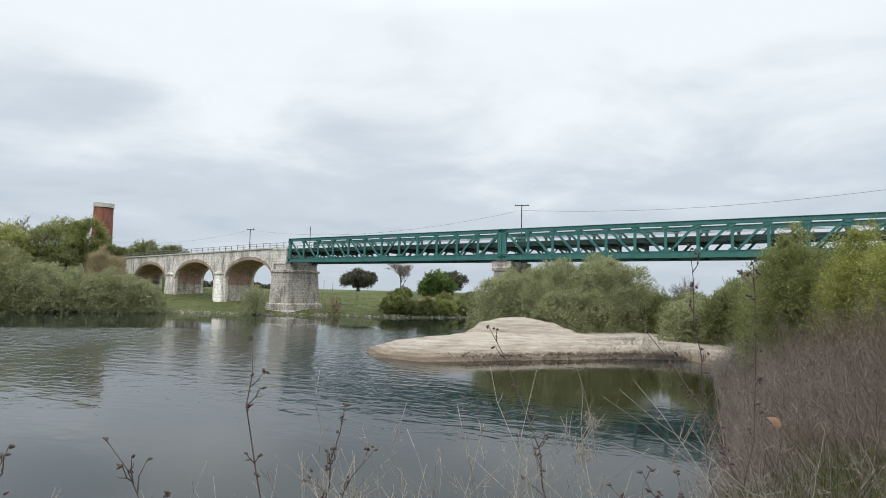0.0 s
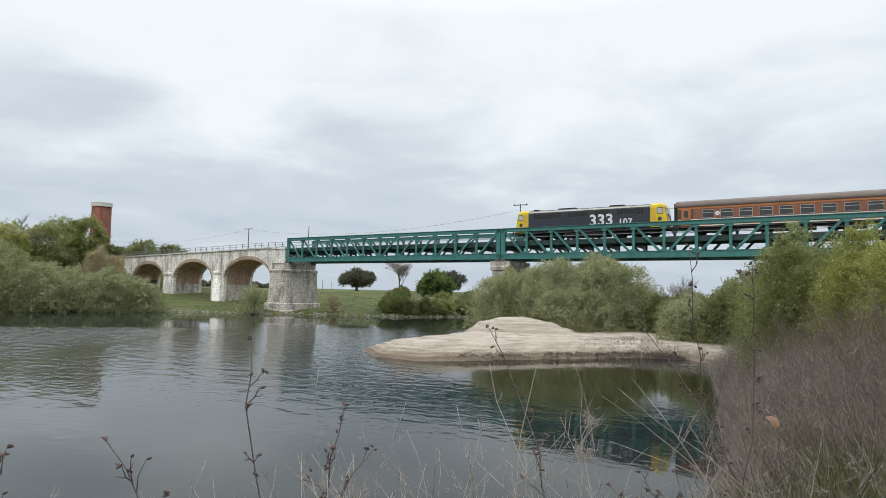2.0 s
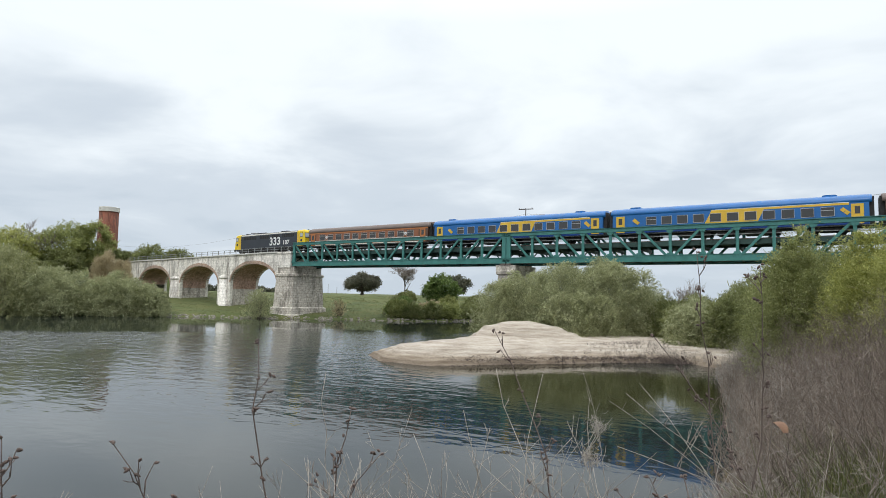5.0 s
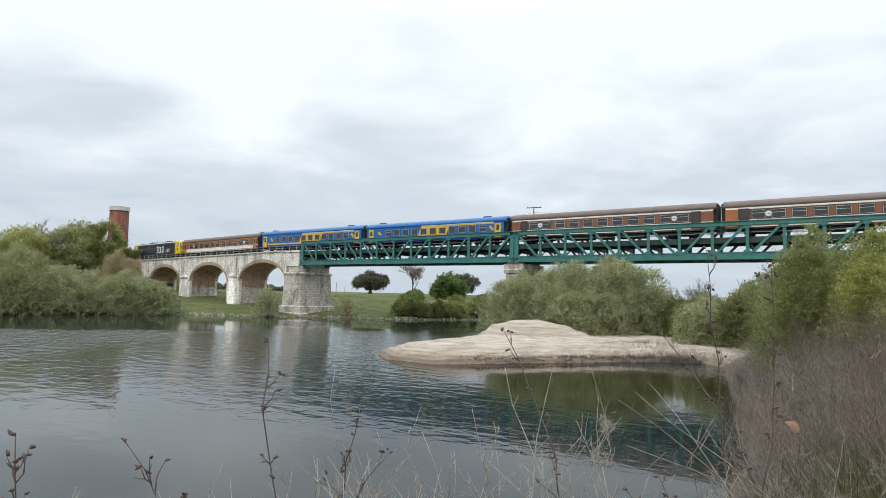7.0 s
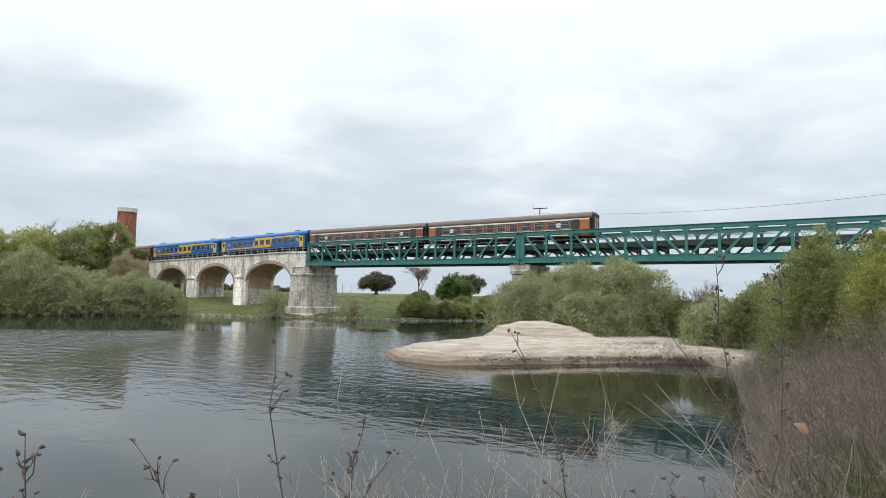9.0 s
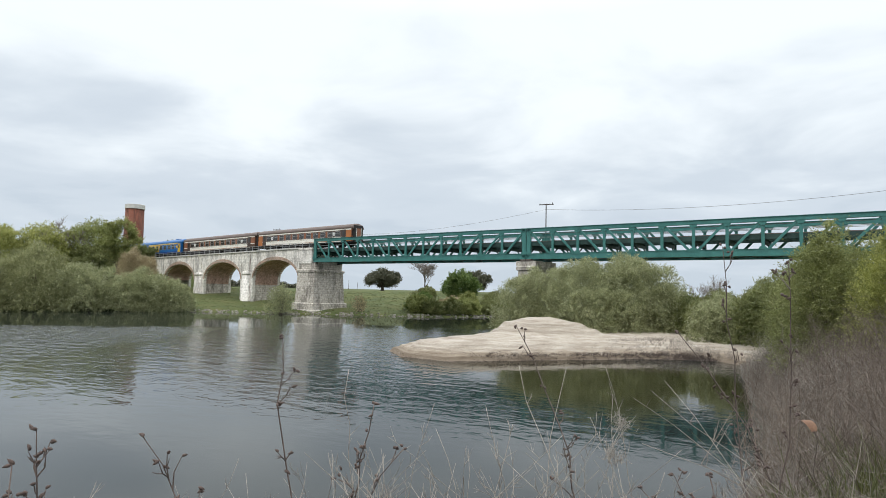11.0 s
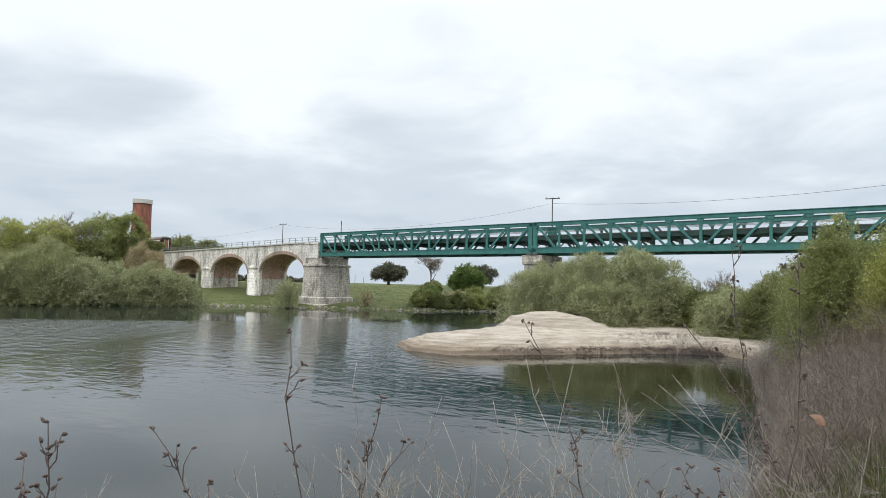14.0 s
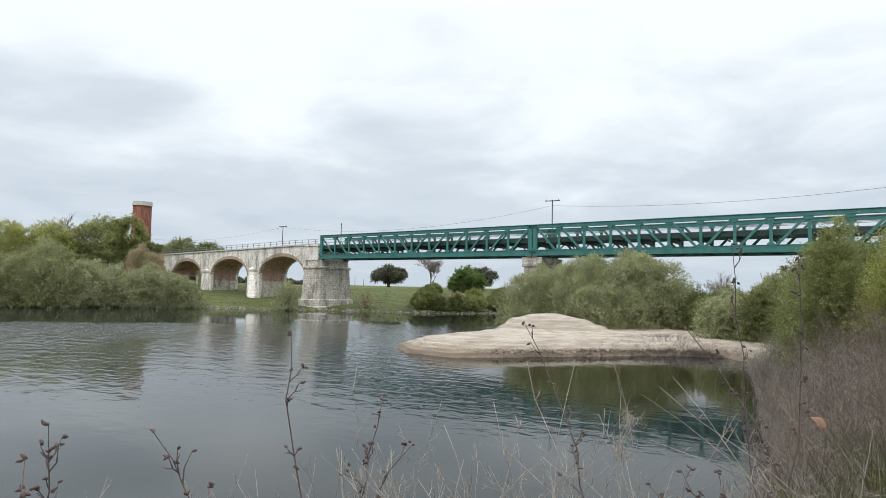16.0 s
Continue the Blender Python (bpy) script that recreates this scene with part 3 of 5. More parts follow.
for y in (VF + 0.0, VB):
    fence = thing("railing", pose(0, y, 0), "grey steel post and rail fence along the viaduct deck", "railing")
    post = Build().box((-0.05, -0.05, 0.0), (0.05, 0.05, 0.88)).mesh("post", M_RAILING)
    x = -55.0
    while x < -0.6:
        o = part("post", post, None, fence)
        o.location = (x, 0, deck_z(x) + 0.2)
        x += 1.85
    for h in (0.42, 0.84):
        b = Build()
        for x0 in range(-55, -1, 4):
            x1 = min(x0 + 4, -0.6)
            b.beam((x0, 0, deck_z(x0) + 0.2 + h), (x1, 0, deck_z(x1) + 0.2 + h), 0.05, 0.06)
        part("rail", b, M_RAILING, fence)
# end piers of the truss
b_pier = thing("bridge_pier", pose(0, 0, 0), "tall pale ashlar river pier with a weathered cap course", "bridge pier", "river piers")


def tapered(x0, x1, y0, y1, stops):
    return Build().loft([[(x0 - k, y0 - k, z), (x1 + k, y0 - k, z), (x1 + k, y1 + k, z), (x0 - k, y1 + k, z)] for z, k in stops])


part("shaft", tapered(-3.9, 0.55, -0.5, 6.5, [(-2, 0.34), (1.0, 0.3), (7.35, 0.0)]), M_PIER, b_pier)
part("plinth", tapered(-4.2, 0.85, -0.8, 6.8, [(-2, 0.6), (0.55, 0.55), (0.75, 0.36), (1.75, 0.3), (1.95, 0.02)]), M_PIER, b_pier, "dark wet footing course")
part("cap_course", tapered(-3.9, 0.55, -0.5, 6.5, [(7.35, 0.0), (7.45, 0.2), (7.75, 0.2), (7.9, 0.02)]), M_PIER, b_pier, "projecting stone cap course")
part("bearing_block", tapered(-3.85, 0.4, -0.3, 6.3, [(7.9, 0.0), (8.95, 0.0)]), M_PIER, b_pier)
part("upper_block", tapered(-3.9, -0.45, -0.42, 6.42, [(8.95, 0.0), (11.4, 0.0), (11.45, 0.15), (11.8, 0.15)]), M_STONE, b_pier, "limewashed stone block level with the deck")
for x in (42.35, 85.4):
    mid = thing("bridge_pier", pose(x, 0, 0), "pale ashlar river pier partly hidden by willows", "bridge pier", "river piers")
    part("shaft", tapered(-1.15, 1.15, -0.2, 6.2, [(-2, 0.4), (7.6, 0.0)]), M_PIER, mid)
    part("cap_course", tapered(-1.15, 1.15, -0.2, 6.2, [(7.6, 0.0), (7.7, 0.22), (8.1, 0.22), (8.2, 0.0)]), M_PIER, mid)
    part("bearing_block", tapered(-1.5, 1.5, -0.2, 6.2, [(8.2, 0.0), (8.95, 0.0)]), M_PIER, mid)

# ---- green truss spans ----
PAN, ZB, ZT, YN, YF = 3.5, 9.2, 13.36, 0.0, 6.0


def chord(z0, z1, top):
    b = Build()
    L = 12 * PAN
    b.box((-0.25, -0.16, z0), (L + 0.25, -0.11, z1))
    b.box((-0.25, 0.11, z0), (L + 0.25, 0.16, z1))
    zf = z1 if top else z0
    b.box((-0.3, -0.27, zf - 0.03), (L + 0.3, 0.27, zf + 0.03))
    ze = z0 if top else z1
    b.box((-0.25, -0.24, ze - 0.02), (L + 0.25, -0.16, ze + 0.04))
    b.box((-0.25, 0.16, ze - 0.02), (L + 0.25, 0.24, ze + 0.04))
    return b


def h_bar(p, q, w, h):
    """A riveted bar: two flanges and a web."""
    b = Build()
    p, q = Vector(p), Vector(q)
    d = (q - p).normalized()
    u = Vector((d.z, 0, -d.x))
    b.beam(p, q, w, 0.04)
    for k in (-1, 1):
        b.beam(p + u * k * h / 2, q + u * k * h / 2, w, 0.045)
    b.beam(p + Vector((0, -w / 2, 0)), q + Vector((0, -w / 2, 0)), 0.02, h)
    return b


def truss_span(x_start, label):
    span = thing("truss_span", pose(x_start, 0, 0), label, "truss bridge", "truss spans")
    meshes = {
        "top_chord": chord(ZT - 0.46, ZT, True).mesh("top_chord", M_GREEN),
        "bottom_chord": chord(ZB, ZB + 0.72, False).mesh("bottom_chord", M_GREEN),
        "post": h_bar((0, 0, ZB + 0.4), (0, 0, ZT - 0.4), 0.2, 0.28).mesh("post", M_GREEN),
        "end_post": h_bar((0, 0, ZB + 0.2), (0, 0, ZT - 0.1), 0.3, 0.55).mesh("end_post", M_GREEN),
        "diag_a": h_bar((0.15, 0, ZT - 0.35), (PAN - 0.15, 0, ZB + 0.35), 0.16, 0.235).mesh("diagonal", M_GREEN),
        "diag_b": h_bar((0.15, 0, ZB + 0.35), (PAN - 0.15, 0, ZT - 0.35), 0.16, 0.235).mesh("diagonal", M_GREEN),
    }
    g = Build()
    g.add([(-0.55, -0.19, ZB + 0.5), (0.55, -0.19, ZB + 0.5), (0.3, -0.19, ZB + 1.0), (-0.3, -0.19, ZB + 1.0),
           (-0.55, -0.165, ZB + 0.5), (0.55, -0.165, ZB + 0.5), (0.3, -0.165, ZB + 1.0), (-0.3, -0.165, ZB + 1.0)],
          [(0, 1, 2, 3), (7, 6, 5, 4), (1, 5, 6, 2), (3, 7, 4, 0), (2, 6, 7, 3)])
    meshes["gusset"] = g.mesh("gusset_plate", M_GREEN)
    g = Build()
    g.add([(-0.45, -0.19, ZT - 0.5), (0.45, -0.19, ZT - 0.5), (0.22, -0.19, ZT - 0.85), (-0.22, -0.19, ZT - 0.85),
           (-0.45, -0.165, ZT - 0.5), (0.45, -0.165, ZT - 0.5), (0.22, -0.165, ZT - 0.85), (-0.22, -0.165, ZT - 0.85)],
          [(3, 2, 1, 0), (4, 5, 6, 7), (2, 6, 5, 1), (0, 4, 7, 3), (3, 7, 6, 2)])
    meshes["gusset_top"] = g.mesh("gusset_plate", M_GREEN)
    for y in (YN, YF):
        for nm in ("top_chord", "bottom_chord"):
            part(nm, meshes[nm], None, span).location = (0, y, 0)
        for k in range(13):
            end = k in (0, 12)
            part("end_post" if end else "post", meshes["end_post" if end else "post"], None, span).location = (k * PAN, y, 0)
            part("gusset_plate", meshes["gusset"], None, span).location = (k * PAN, y, 0)
            part("gusset_plate", meshes["gusset_top"], None, span).location = (k * PAN, y, 0)
        for k in range(12):
            part("diagonal", meshes["diag_a" if k < 6 else "diag_b"], None, span).location = (k * PAN, y, 0)
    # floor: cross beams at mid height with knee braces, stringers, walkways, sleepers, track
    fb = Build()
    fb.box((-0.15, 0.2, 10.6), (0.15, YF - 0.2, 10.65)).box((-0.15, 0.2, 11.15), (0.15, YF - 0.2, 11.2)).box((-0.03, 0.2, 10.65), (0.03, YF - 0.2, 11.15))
    fbm = fb.mesh("floor_beam", M_GREEN_SHADE)
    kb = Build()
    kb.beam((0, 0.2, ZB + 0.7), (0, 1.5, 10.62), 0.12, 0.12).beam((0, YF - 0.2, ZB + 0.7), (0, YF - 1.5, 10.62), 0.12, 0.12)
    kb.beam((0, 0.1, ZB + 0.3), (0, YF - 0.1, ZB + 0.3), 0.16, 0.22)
    kbm = kb.mesh("sway_brace", M_GREEN_SHADE)
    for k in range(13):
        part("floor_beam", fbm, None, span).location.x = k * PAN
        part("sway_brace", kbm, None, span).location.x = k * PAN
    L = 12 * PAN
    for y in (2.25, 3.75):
        part("stringer", Build().box((0, y - 0.14, 11.2), (L, y + 0.14, 11.25)).box((0, y - 0.02, 11.25), (L, y + 0.02, 11.5)).box((0, y - 0.14, 11.5), (L, y + 0.14, 11.55)), M_GREEN_SHADE, span)
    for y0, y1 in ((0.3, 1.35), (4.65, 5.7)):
        part("walkway", Build().box((0, y0, 11.50), (L, y1, 11.56)).box((0, y0, 11.0), (L, y0 + 0.06, 11.50)), M_GREEN_SHADE, span, "steel walkway beside the track, darkened as in shade")
    for y in (0.28, 5.72):
        for z in (12.15, 12.6):
            part("handrail", Build().box((0, y - 0.03, z - 0.03), (L, y + 0.03, z + 0.03)), M_RAILING, span)
    # bottom bracing in the dark copy, for the shaded strip under the chord
    lat = [Build().beam((0, YF * s, ZB + 0.12), (PAN, YF * (1 - s), ZB + 0.12), 0.14, 0.1).mesh("lateral_brace", M_GREEN_SHADE) for s in (0, 1)]
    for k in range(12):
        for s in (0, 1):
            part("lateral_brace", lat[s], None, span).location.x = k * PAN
    sl = Build()
    x = 0.15
    while x < L:
        sl.box((x, 1.7, 11.55), (x + 0.24, 4.3, 11.7))
        x += 0.6
    tagged(part("sleepers", sl, M_SLEEPER, span), kind="stuff")
    for y in (2.28, 3.72):
        part("track_rail", Build().box((-0.3, y - 0.07, 11.7), (L + 0.3, y + 0.07, 11.73)).box((-0.3, y - 0.036, 11.73), (L + 0.3, y + 0.036, 11.85)), M_STEEL, span)
    for x in (0.1, L - 0.1):
        for y in (YN, YF):
            part("bearing", Build().box((x - 0.4, y - 0.3, 8.95), (x + 0.4, y + 0.3, ZB - 0.03)), M_STEEL, span)
    return span


truss_span(0.0, "green painted steel truss span resting on the tall pale pier")
truss_span(42.7, "green painted steel truss span reaching over the willows")

# track off the truss
for x0, x1, nm in ((-300, -0.35, "track"), (85.1, 300, "track")):
    tr = thing(nm, pose(0, 0, 0), "single railway track on ballast and sleepers", "railway track", kind="structure")
    for y in (2.28, 3.72):
        b = Build()
        n = max(1, int((x1 - x0) / 6))
        for i in range(n):
            a, c = x0 + (x1 - x0) * i / n, x0 + (x1 - x0) * (i + 1) / n
            b.beam((a, y, float(rail_z(a)) - 0.07), (c, y, float(rail_z(c)) - 0.07), 0.07, 0.14)
        part("track_rail", b, M_STEEL, tr)
    b = Build()
    x = x0
    while x < x1:
        z = float(rail_z(x))
        b.box((x, 1.7, z - 0.3), (x + 0.24, 4.3, z - 0.145))
        x += 0.9
    tagged(part("sleepers", b, M_SLEEPER, tr), kind="stuff")

# ---- telegraph poles and wires ----
M_POLE = surface("pole_timber", (0.06, 0.05, 0.045), (0.15, 0.13, 0.115), 3, 0.9, 0.2)
POLES = [((-19.7, 6.62), 10.9, 16.65), ((42.0, 6.6), 8.9, 17.75), ((-2.1, 6.6), 11.7, 16.4)]
for i, ((x, y), z0, z1) in enumerate(POLES):
    pole = thing("telegraph_pole", pose(x, y, 0), "thin dark telegraph pole with a short crossarm beside the track", "telegraph pole", "telegraph poles")
    part("pole", Build().tube([(0, 0, z0), (0, 0, z1)], [0.09, 0.07], 8), M_POLE, pole)
    if i < 2:
        part("crossarm", Build().beam((-1.15, 0, z1 - 0.1), (1.15, 0.1, z1 - 0.15), 0.1, 0.12), M_POLE, pole)
        for k in (-1.0, 1.0):
            part("insulator", Build().tube([(k, 0, z1 - 0.1), (k, 0, z1 + 0.12)], [0.05, 0.035], 6), M_POLE, pole)


def wire(a, c, sag, r=0.014):
    pts = []
    for i in range(17):
        k = i / 16
        p = Vector(a).lerp(Vector(c), k)
        p.z -= 4 * sag * k * (1 - k)
        pts.append(p)
    tagged(part("wire", Build().tube(pts, [r] * 17, 4), M_POLE), "thin sagging telegraph wire", "wire", "telegraph wires")


wire((-19.7, 6.6, 16.4), (42.0, 6.6, 16.9), 2.1)
wire((42.0, 6.6, 16.9), (92, 6.6, 17.3), 1.25, 0.018)
wire((-19.7, 6.6, 16.4), (-75, 6.6, 15.6), 1.4)

for x, y, h in ((-52.2, 60.6, 3.4), (-60.8, 73.3, 2.8)):
    far_pole = thing("distant_pole", pose(x, y, 4.0), "thin grey pole far off on the plain", "pole", "distant poles")
    part("pole", Build().tube([(0, 0, -0.3), (0, 0, h)], [0.07, 0.05], 6), M_POLE, far_pole)

# ---- brick tower beyond the trees ----
tower = thing("brick_tower", pose(-102.1, 17.0, 4.2), "tall round red brick tower with a pale cement collar", "tower")
part("shaft", Build().loft([[(math.cos(a) * r, math.sin(a) * r, z) for a in [2 * math.pi * i / 28 for i in range(28)]] for z, r in ((0, 3.0), (23.3, 2.62))]), M_TOWER, tower, smooth=True)
part("collar", Build().loft([[(math.cos(a) * r, math.sin(a) * r, z) for a in [2 * math.pi * i / 28 for i in range(28)]] for z, r in ((23.3, 2.8), (24.6, 2.8), (24.7, 2.6))]), M_CEMENT, tower, "pale grey cement collar")

# ---- the train ----
C_BROWN = paint("brown_coach_paint", (0.105, 0.055, 0.036), 0.4)
C_RUST = paint("rust_orange_panel_paint", (0.27, 0.10, 0.045), 0.4)
C_ORANGE = paint("orange_coach_paint", (0.46, 0.16, 0.045), 0.4)
C_CREAM = paint("cream_stripe_paint", (0.88, 0.84, 0.74), 0.45)
C_ROOF = paint("grey_brown_roof_paint", (0.17, 0.125, 0.105), 0.6)
C_BLUE = paint("blue_coach_paint", (0.012, 0.135, 0.40), 0.35)
C_UMBER = paint("dark_umber_door_paint", (0.06, 0.036, 0.027), 0.45)
C_BLUE_DK = paint("dark_blue_coach_paint", (0.010, 0.055, 0.24), 0.4)
C_YELLOW = paint("yellow_stripe_paint", (0.74, 0.46, 0.045), 0.4)
C_CAB = paint("yellow_cab_paint", (0.80, 0.56, 0.015), 0.4)
C_SLATE = paint("slate_loco_paint", (0.03, 0.036, 0.048), 0.4)
C_BLACK = surface("black_underframe", (0.01, 0.01, 0.01), (0.035, 0.032, 0.03), 2, 0.8, 0.2)
C_SILVER = surface("aluminium_window_frame", (0.36, 0.35, 0.34), (0.55, 0.54, 0.52), 4, 0.4, 0.05, metal=0.5)
C_WHITE = paint("white_lettering", (0.82, 0.82, 0.80), 0.5)
C_GLASS, gn_, gl_, gb_ = nodes_of("dark_coach_glass")
gb_.inputs["Base Color"].default_value = (0.05, 0.048, 0.046, 1)
gb_.inputs["Roughness"].default_value = 0.06

# cab glass: the bright sky in the panes is put into a pale base colour
C_SKY_GLASS, gn_, gl_, gb_ = nodes_of("sky_bright_cab_glass")
gb_.inputs["Base Color"].default_value = (0.42, 0.45, 0.47, 1)
gb_.inputs["Roughness"].default_value = 0.08

HALF_W = 1.43


def flanks(name, x0, x1, z0, z1, depth, mat, parent, label="", off=0.0):
    """A thin painted panel on each flank."""
    made = []
    for s in (-1, 1):
        y0, y1 = s * (HALF_W + off), s * (HALF_W + off + depth)
        made.append(part(name, Build().box((x0, min(y0, y1), z0), (x1, max(y0, y1), z1)), mat, parent[s > 0] if isinstance(parent, list) else parent, label))
    return made


def window(parent, x, z, w, h, frame_mat, bar=True):
    for s in (-1, 1):
        y = s * HALF_W
        fr = Build()
        t = 0.036
        for lo, hi in (((x - w / 2, z - h / 2), (x + w / 2, z - h / 2 + t)), ((x - w / 2, z + h / 2 - t), (x + w / 2, z + h / 2)),
                       ((x - w / 2, z - h / 2 + t), (x - w / 2 + t, z + h / 2 - t)), ((x + w / 2 - t, z - h / 2 + t), (x + w / 2, z + h / 2 - t))):
            fr.box((lo[0], min(y, y + s * 0.05), lo[1]), (hi[0], max(y, y + s * 0.05), hi[1]))
        if bar:
            fr.box((x - w / 2 + t, min(y, y + s * 0.045), z + h * 0.12), (x + w / 2 - t, max(y, y + s * 0.045), z + h * 0.12 + 0.045))
        win = part("window", fr, frame_mat, parent, "silver framed coach window")
        part("pane", Build().box((x - w / 2 + t, min(y, y + s * 0.025), z - h / 2 + t), (x + w / 2 - t, max(y, y + s * 0.025), z + h / 2 - t)), C_GLASS, win)


def bogie(parent, x, wheels=2, r=0.46, spread=1.25):
    bg = part("bogie", Build().box((x - spread - 0.7, -1.12, 0.42), (x + spread + 0.7, -0.98, 0.72)).box((x - spread - 0.7, 0.98, 0.42), (x + spread + 0.7, 1.12, 0.72))
              .box((x - 0.35, -1.1, 0.4), (x + 0.35, 1.1, 0.85)).box((x - spread - 0.2, -1.22, 0.3), (x - spread + 0.2, -1.1, 0.62)).box((x + spread - 0.2, -1.22, 0.3), (x + spread + 0.2, -1.1, 0.62)), C_BLACK, parent)
    step = 2 * spread / (wheels - 1)
    for i in range(wheels):
        wx = x - spread + step * i
        for y in (-0.75, 0.75):
            part("wheel", Build().tube([(wx, y - 0.07, r), (wx, y + 0.07, r)], [r, r], 18), C_BLACK, bg)


COACH = 26.5


def coach(name, label, scheme, last=False):
    c = thing(name, pose(0, 3, 11.85), label, "railway coach", "train coaches")
    c.scale = (1, 1, 1.035)
    L = COACH
    body = {"a": C_BROWN, "blue": C_BLUE, "d": C_BROWN}[scheme]
    roof = C_BLUE if scheme == "blue" else C_ROOF
    part("body", Build().loft([[(x, -HALF_W, 0.95), (x, -HALF_W, 3.12), (x, HALF_W, 3.12), (x, HALF_W, 0.95)] for x in (0.25, L - 0.25)]), body, c)
    rings = []
    for x, k in ((0.0, 0.95), (0.3, 1.0), (L - 0.3, 1.0), (L, 0.95)):
        rings.append([(x, -math.cos(math.pi * i / 14) * HALF_W * 1.0, 3.12 + 0.93 * k * math.sin(math.pi * i / 14) ** 0.72) for i in range(15)])
    part("roof", Build().loft(rings), roof, c, "curved " + ("blue" if scheme == "blue" else "grey-brown") + " coach roof", True)
    part("underframe", Build().box((0.2, -1.3, 0.8), (L - 0.2, 1.3, 0.96)), C_BLACK, c)
    for x0, x1 in ((8.2, 11.5), (12.2, 14.0), (15.0, 18.4)):
        part("equipment_box", Build().box((x0, -1.15, 0.35), (x1, 1.15, 0.8)), C_BLACK, c)
    for x in (3.8, L - 3.8):
        bogie(c, x)
    for x in (-0.06, L - 0.2):
        part("gangway", Build().box((x - 0.12, -1.05, 1.0), (x + 0.38, 1.05, 3.7)), C_BLACK, c, "black rubber gangway bellows")
    for x in ((2.2, L - 4.2) if scheme == "blue" else ()):
        part("roof_vent", Build().loft([[(x + p, -0.55, z), (x + q, -0.55, z), (x + q, 0.55, z), (x + p, 0.55, z)] for z, p, q in ((3.95, 0, 1.3), (4.1, 0, 1.3), (4.16, 0.15, 1.15))]), roof, c)
    door = {"a": C_ORANGE, "blue": C_YELLOW, "d": C_UMBER}[scheme]
    for x in ((1.62, L - 2.67) if scheme == "d" else (0.7, L - 1.75)):
        d = flanks("door", x, x + 1.05, 1.02, 3.0, 0.02, door, c, {"a": "orange", "blue": "yellow", "d": "dark brown"}[scheme] + " folding end door")
        for s in (-1, 1):
            y0, y1 = s * (HALF_W + 0.022), s * (HALF_W + 0.03)
            part("pane", Build().box((x + 0.3, min(y0, y1), 2.0), (x + 0.75, max(y0, y1), 2.75)), C_GLASS, d[s > 0])
    if last:
        for s in (-1, 1):
            face = part("end_panel", Build().box((L - 0.26, min(s * 1.07, s * 1.42), 1.0), (L - 0.2, max(s * 1.07, s * 1.42), 3.1)), C_RUST, c, "rust-orange end panel")
            part("pane", Build().box((L - 0.2, min(s * 1.12, s * 1.36), 1.9), (L - 0.19, max(s * 1.12, s * 1.36), 2.8)), C_GLASS, face)
        part("end_door", Build().box((L + 0.18, -0.42, 1.05), (L + 0.2, 0.42, 3.2)), C_RUST, c, "rust-orange gangway door")
        part("tail_strip", Build().box((L + 0.18, -0.6, 1.05), (L + 0.2, -0.5, 3.3)).box((L + 0.18, 0.5, 1.05), (L + 0.2, 0.6, 3.3)), C_CREAM, c, "cream edge of the gangway")
    if scheme == "blue":
        flanks("yellow_stripe", 11.6, L - 1.9, 2.93, 3.13, 0.014, C_YELLOW, c)
        flanks("white_line", 11.6, L - 1.9, 3.14, 3.19, 0.014, C_WHITE, c)
        flanks("lower_stripe", 2.0, 16.6, 1.36, 1.60, 0.014, C_YELLOW, c)
        for s in (-1, 1):
            b = Build()
            y = s * (HALF_W + 0.012)
            b.add([(10.9, y, 1.62), (16.3, y, 1.62), (17.0, y, 3.02), (11.6, y, 3.02)], [(0, 1, 2, 3) if s < 0 else (3, 2, 1, 0)])
            part("yellow_panel", b, C_YELLOW, c, "slanted yellow paint panel round the middle windows")
        flanks("skirt", 0.3, L - 0.3, 0.95, 1.3, 0.01, C_BLUE_DK, c)
        for i in range(11):
            window(c, 4.95 + 1.78 * i, 2.32, 1.2, 0.95, C_SILVER, bar=i in (0, 10))
        for x in (3.15, 24.25):
            emblem(c, x, 2.3, C_YELLOW)
    else:
        pitch, n = 1.93, 11
        z = 2.32
        flanks("window_band", 2.0, L - 2.0, 1.80, 2.88, 0.008, C_RUST if scheme == "a" else C_BROWN, c)
        flanks("upper_line", 0.3, L - 0.3, 2.93, 3.12, 0.014, C_ORANGE if scheme == "a" else C_CREAM, c)
        flanks("lower_line", 0.3, L - 0.3, 1.62, 1.78, 0.014, C_CREAM, c)
        flanks("waist_panel", 1.8, L - 1.8, 0.98, 1.6, 0.012, C_CREAM, c, "cream lower body band")
        flanks("thin_line", 1.8, L - 1.8, 1.1, 1.17, 0.016, C_ORANGE, c)
        for i in range(n):
            x = 3.6 + pitch * i
            window(c, x, z, 1.3, 0.9, C_SILVER)
            if scheme == "d" and 0 < i < n - 2:
                flanks("rust_panel", x + 0.72, x + pitch - 0.72, 1.82, 2.86, 0.015, C_RUST, c)
        for x in (3.6 + pitch * 0.5, 3.6 + pitch * 9.5):
            roundel(c, x, 2.34, 0.31 if scheme == "d" else 0.24)
        if scheme == "d":
            for x0, x1 in ((0.28, 1.56), (L - 1.56, L - 0.28)):
                flanks("end_panel", x0, x1, 1.0 if last else 1.8, 2.9, 0.017, C_ORANGE if last else C_RUST, c, "rust-orange end panel")
    return c


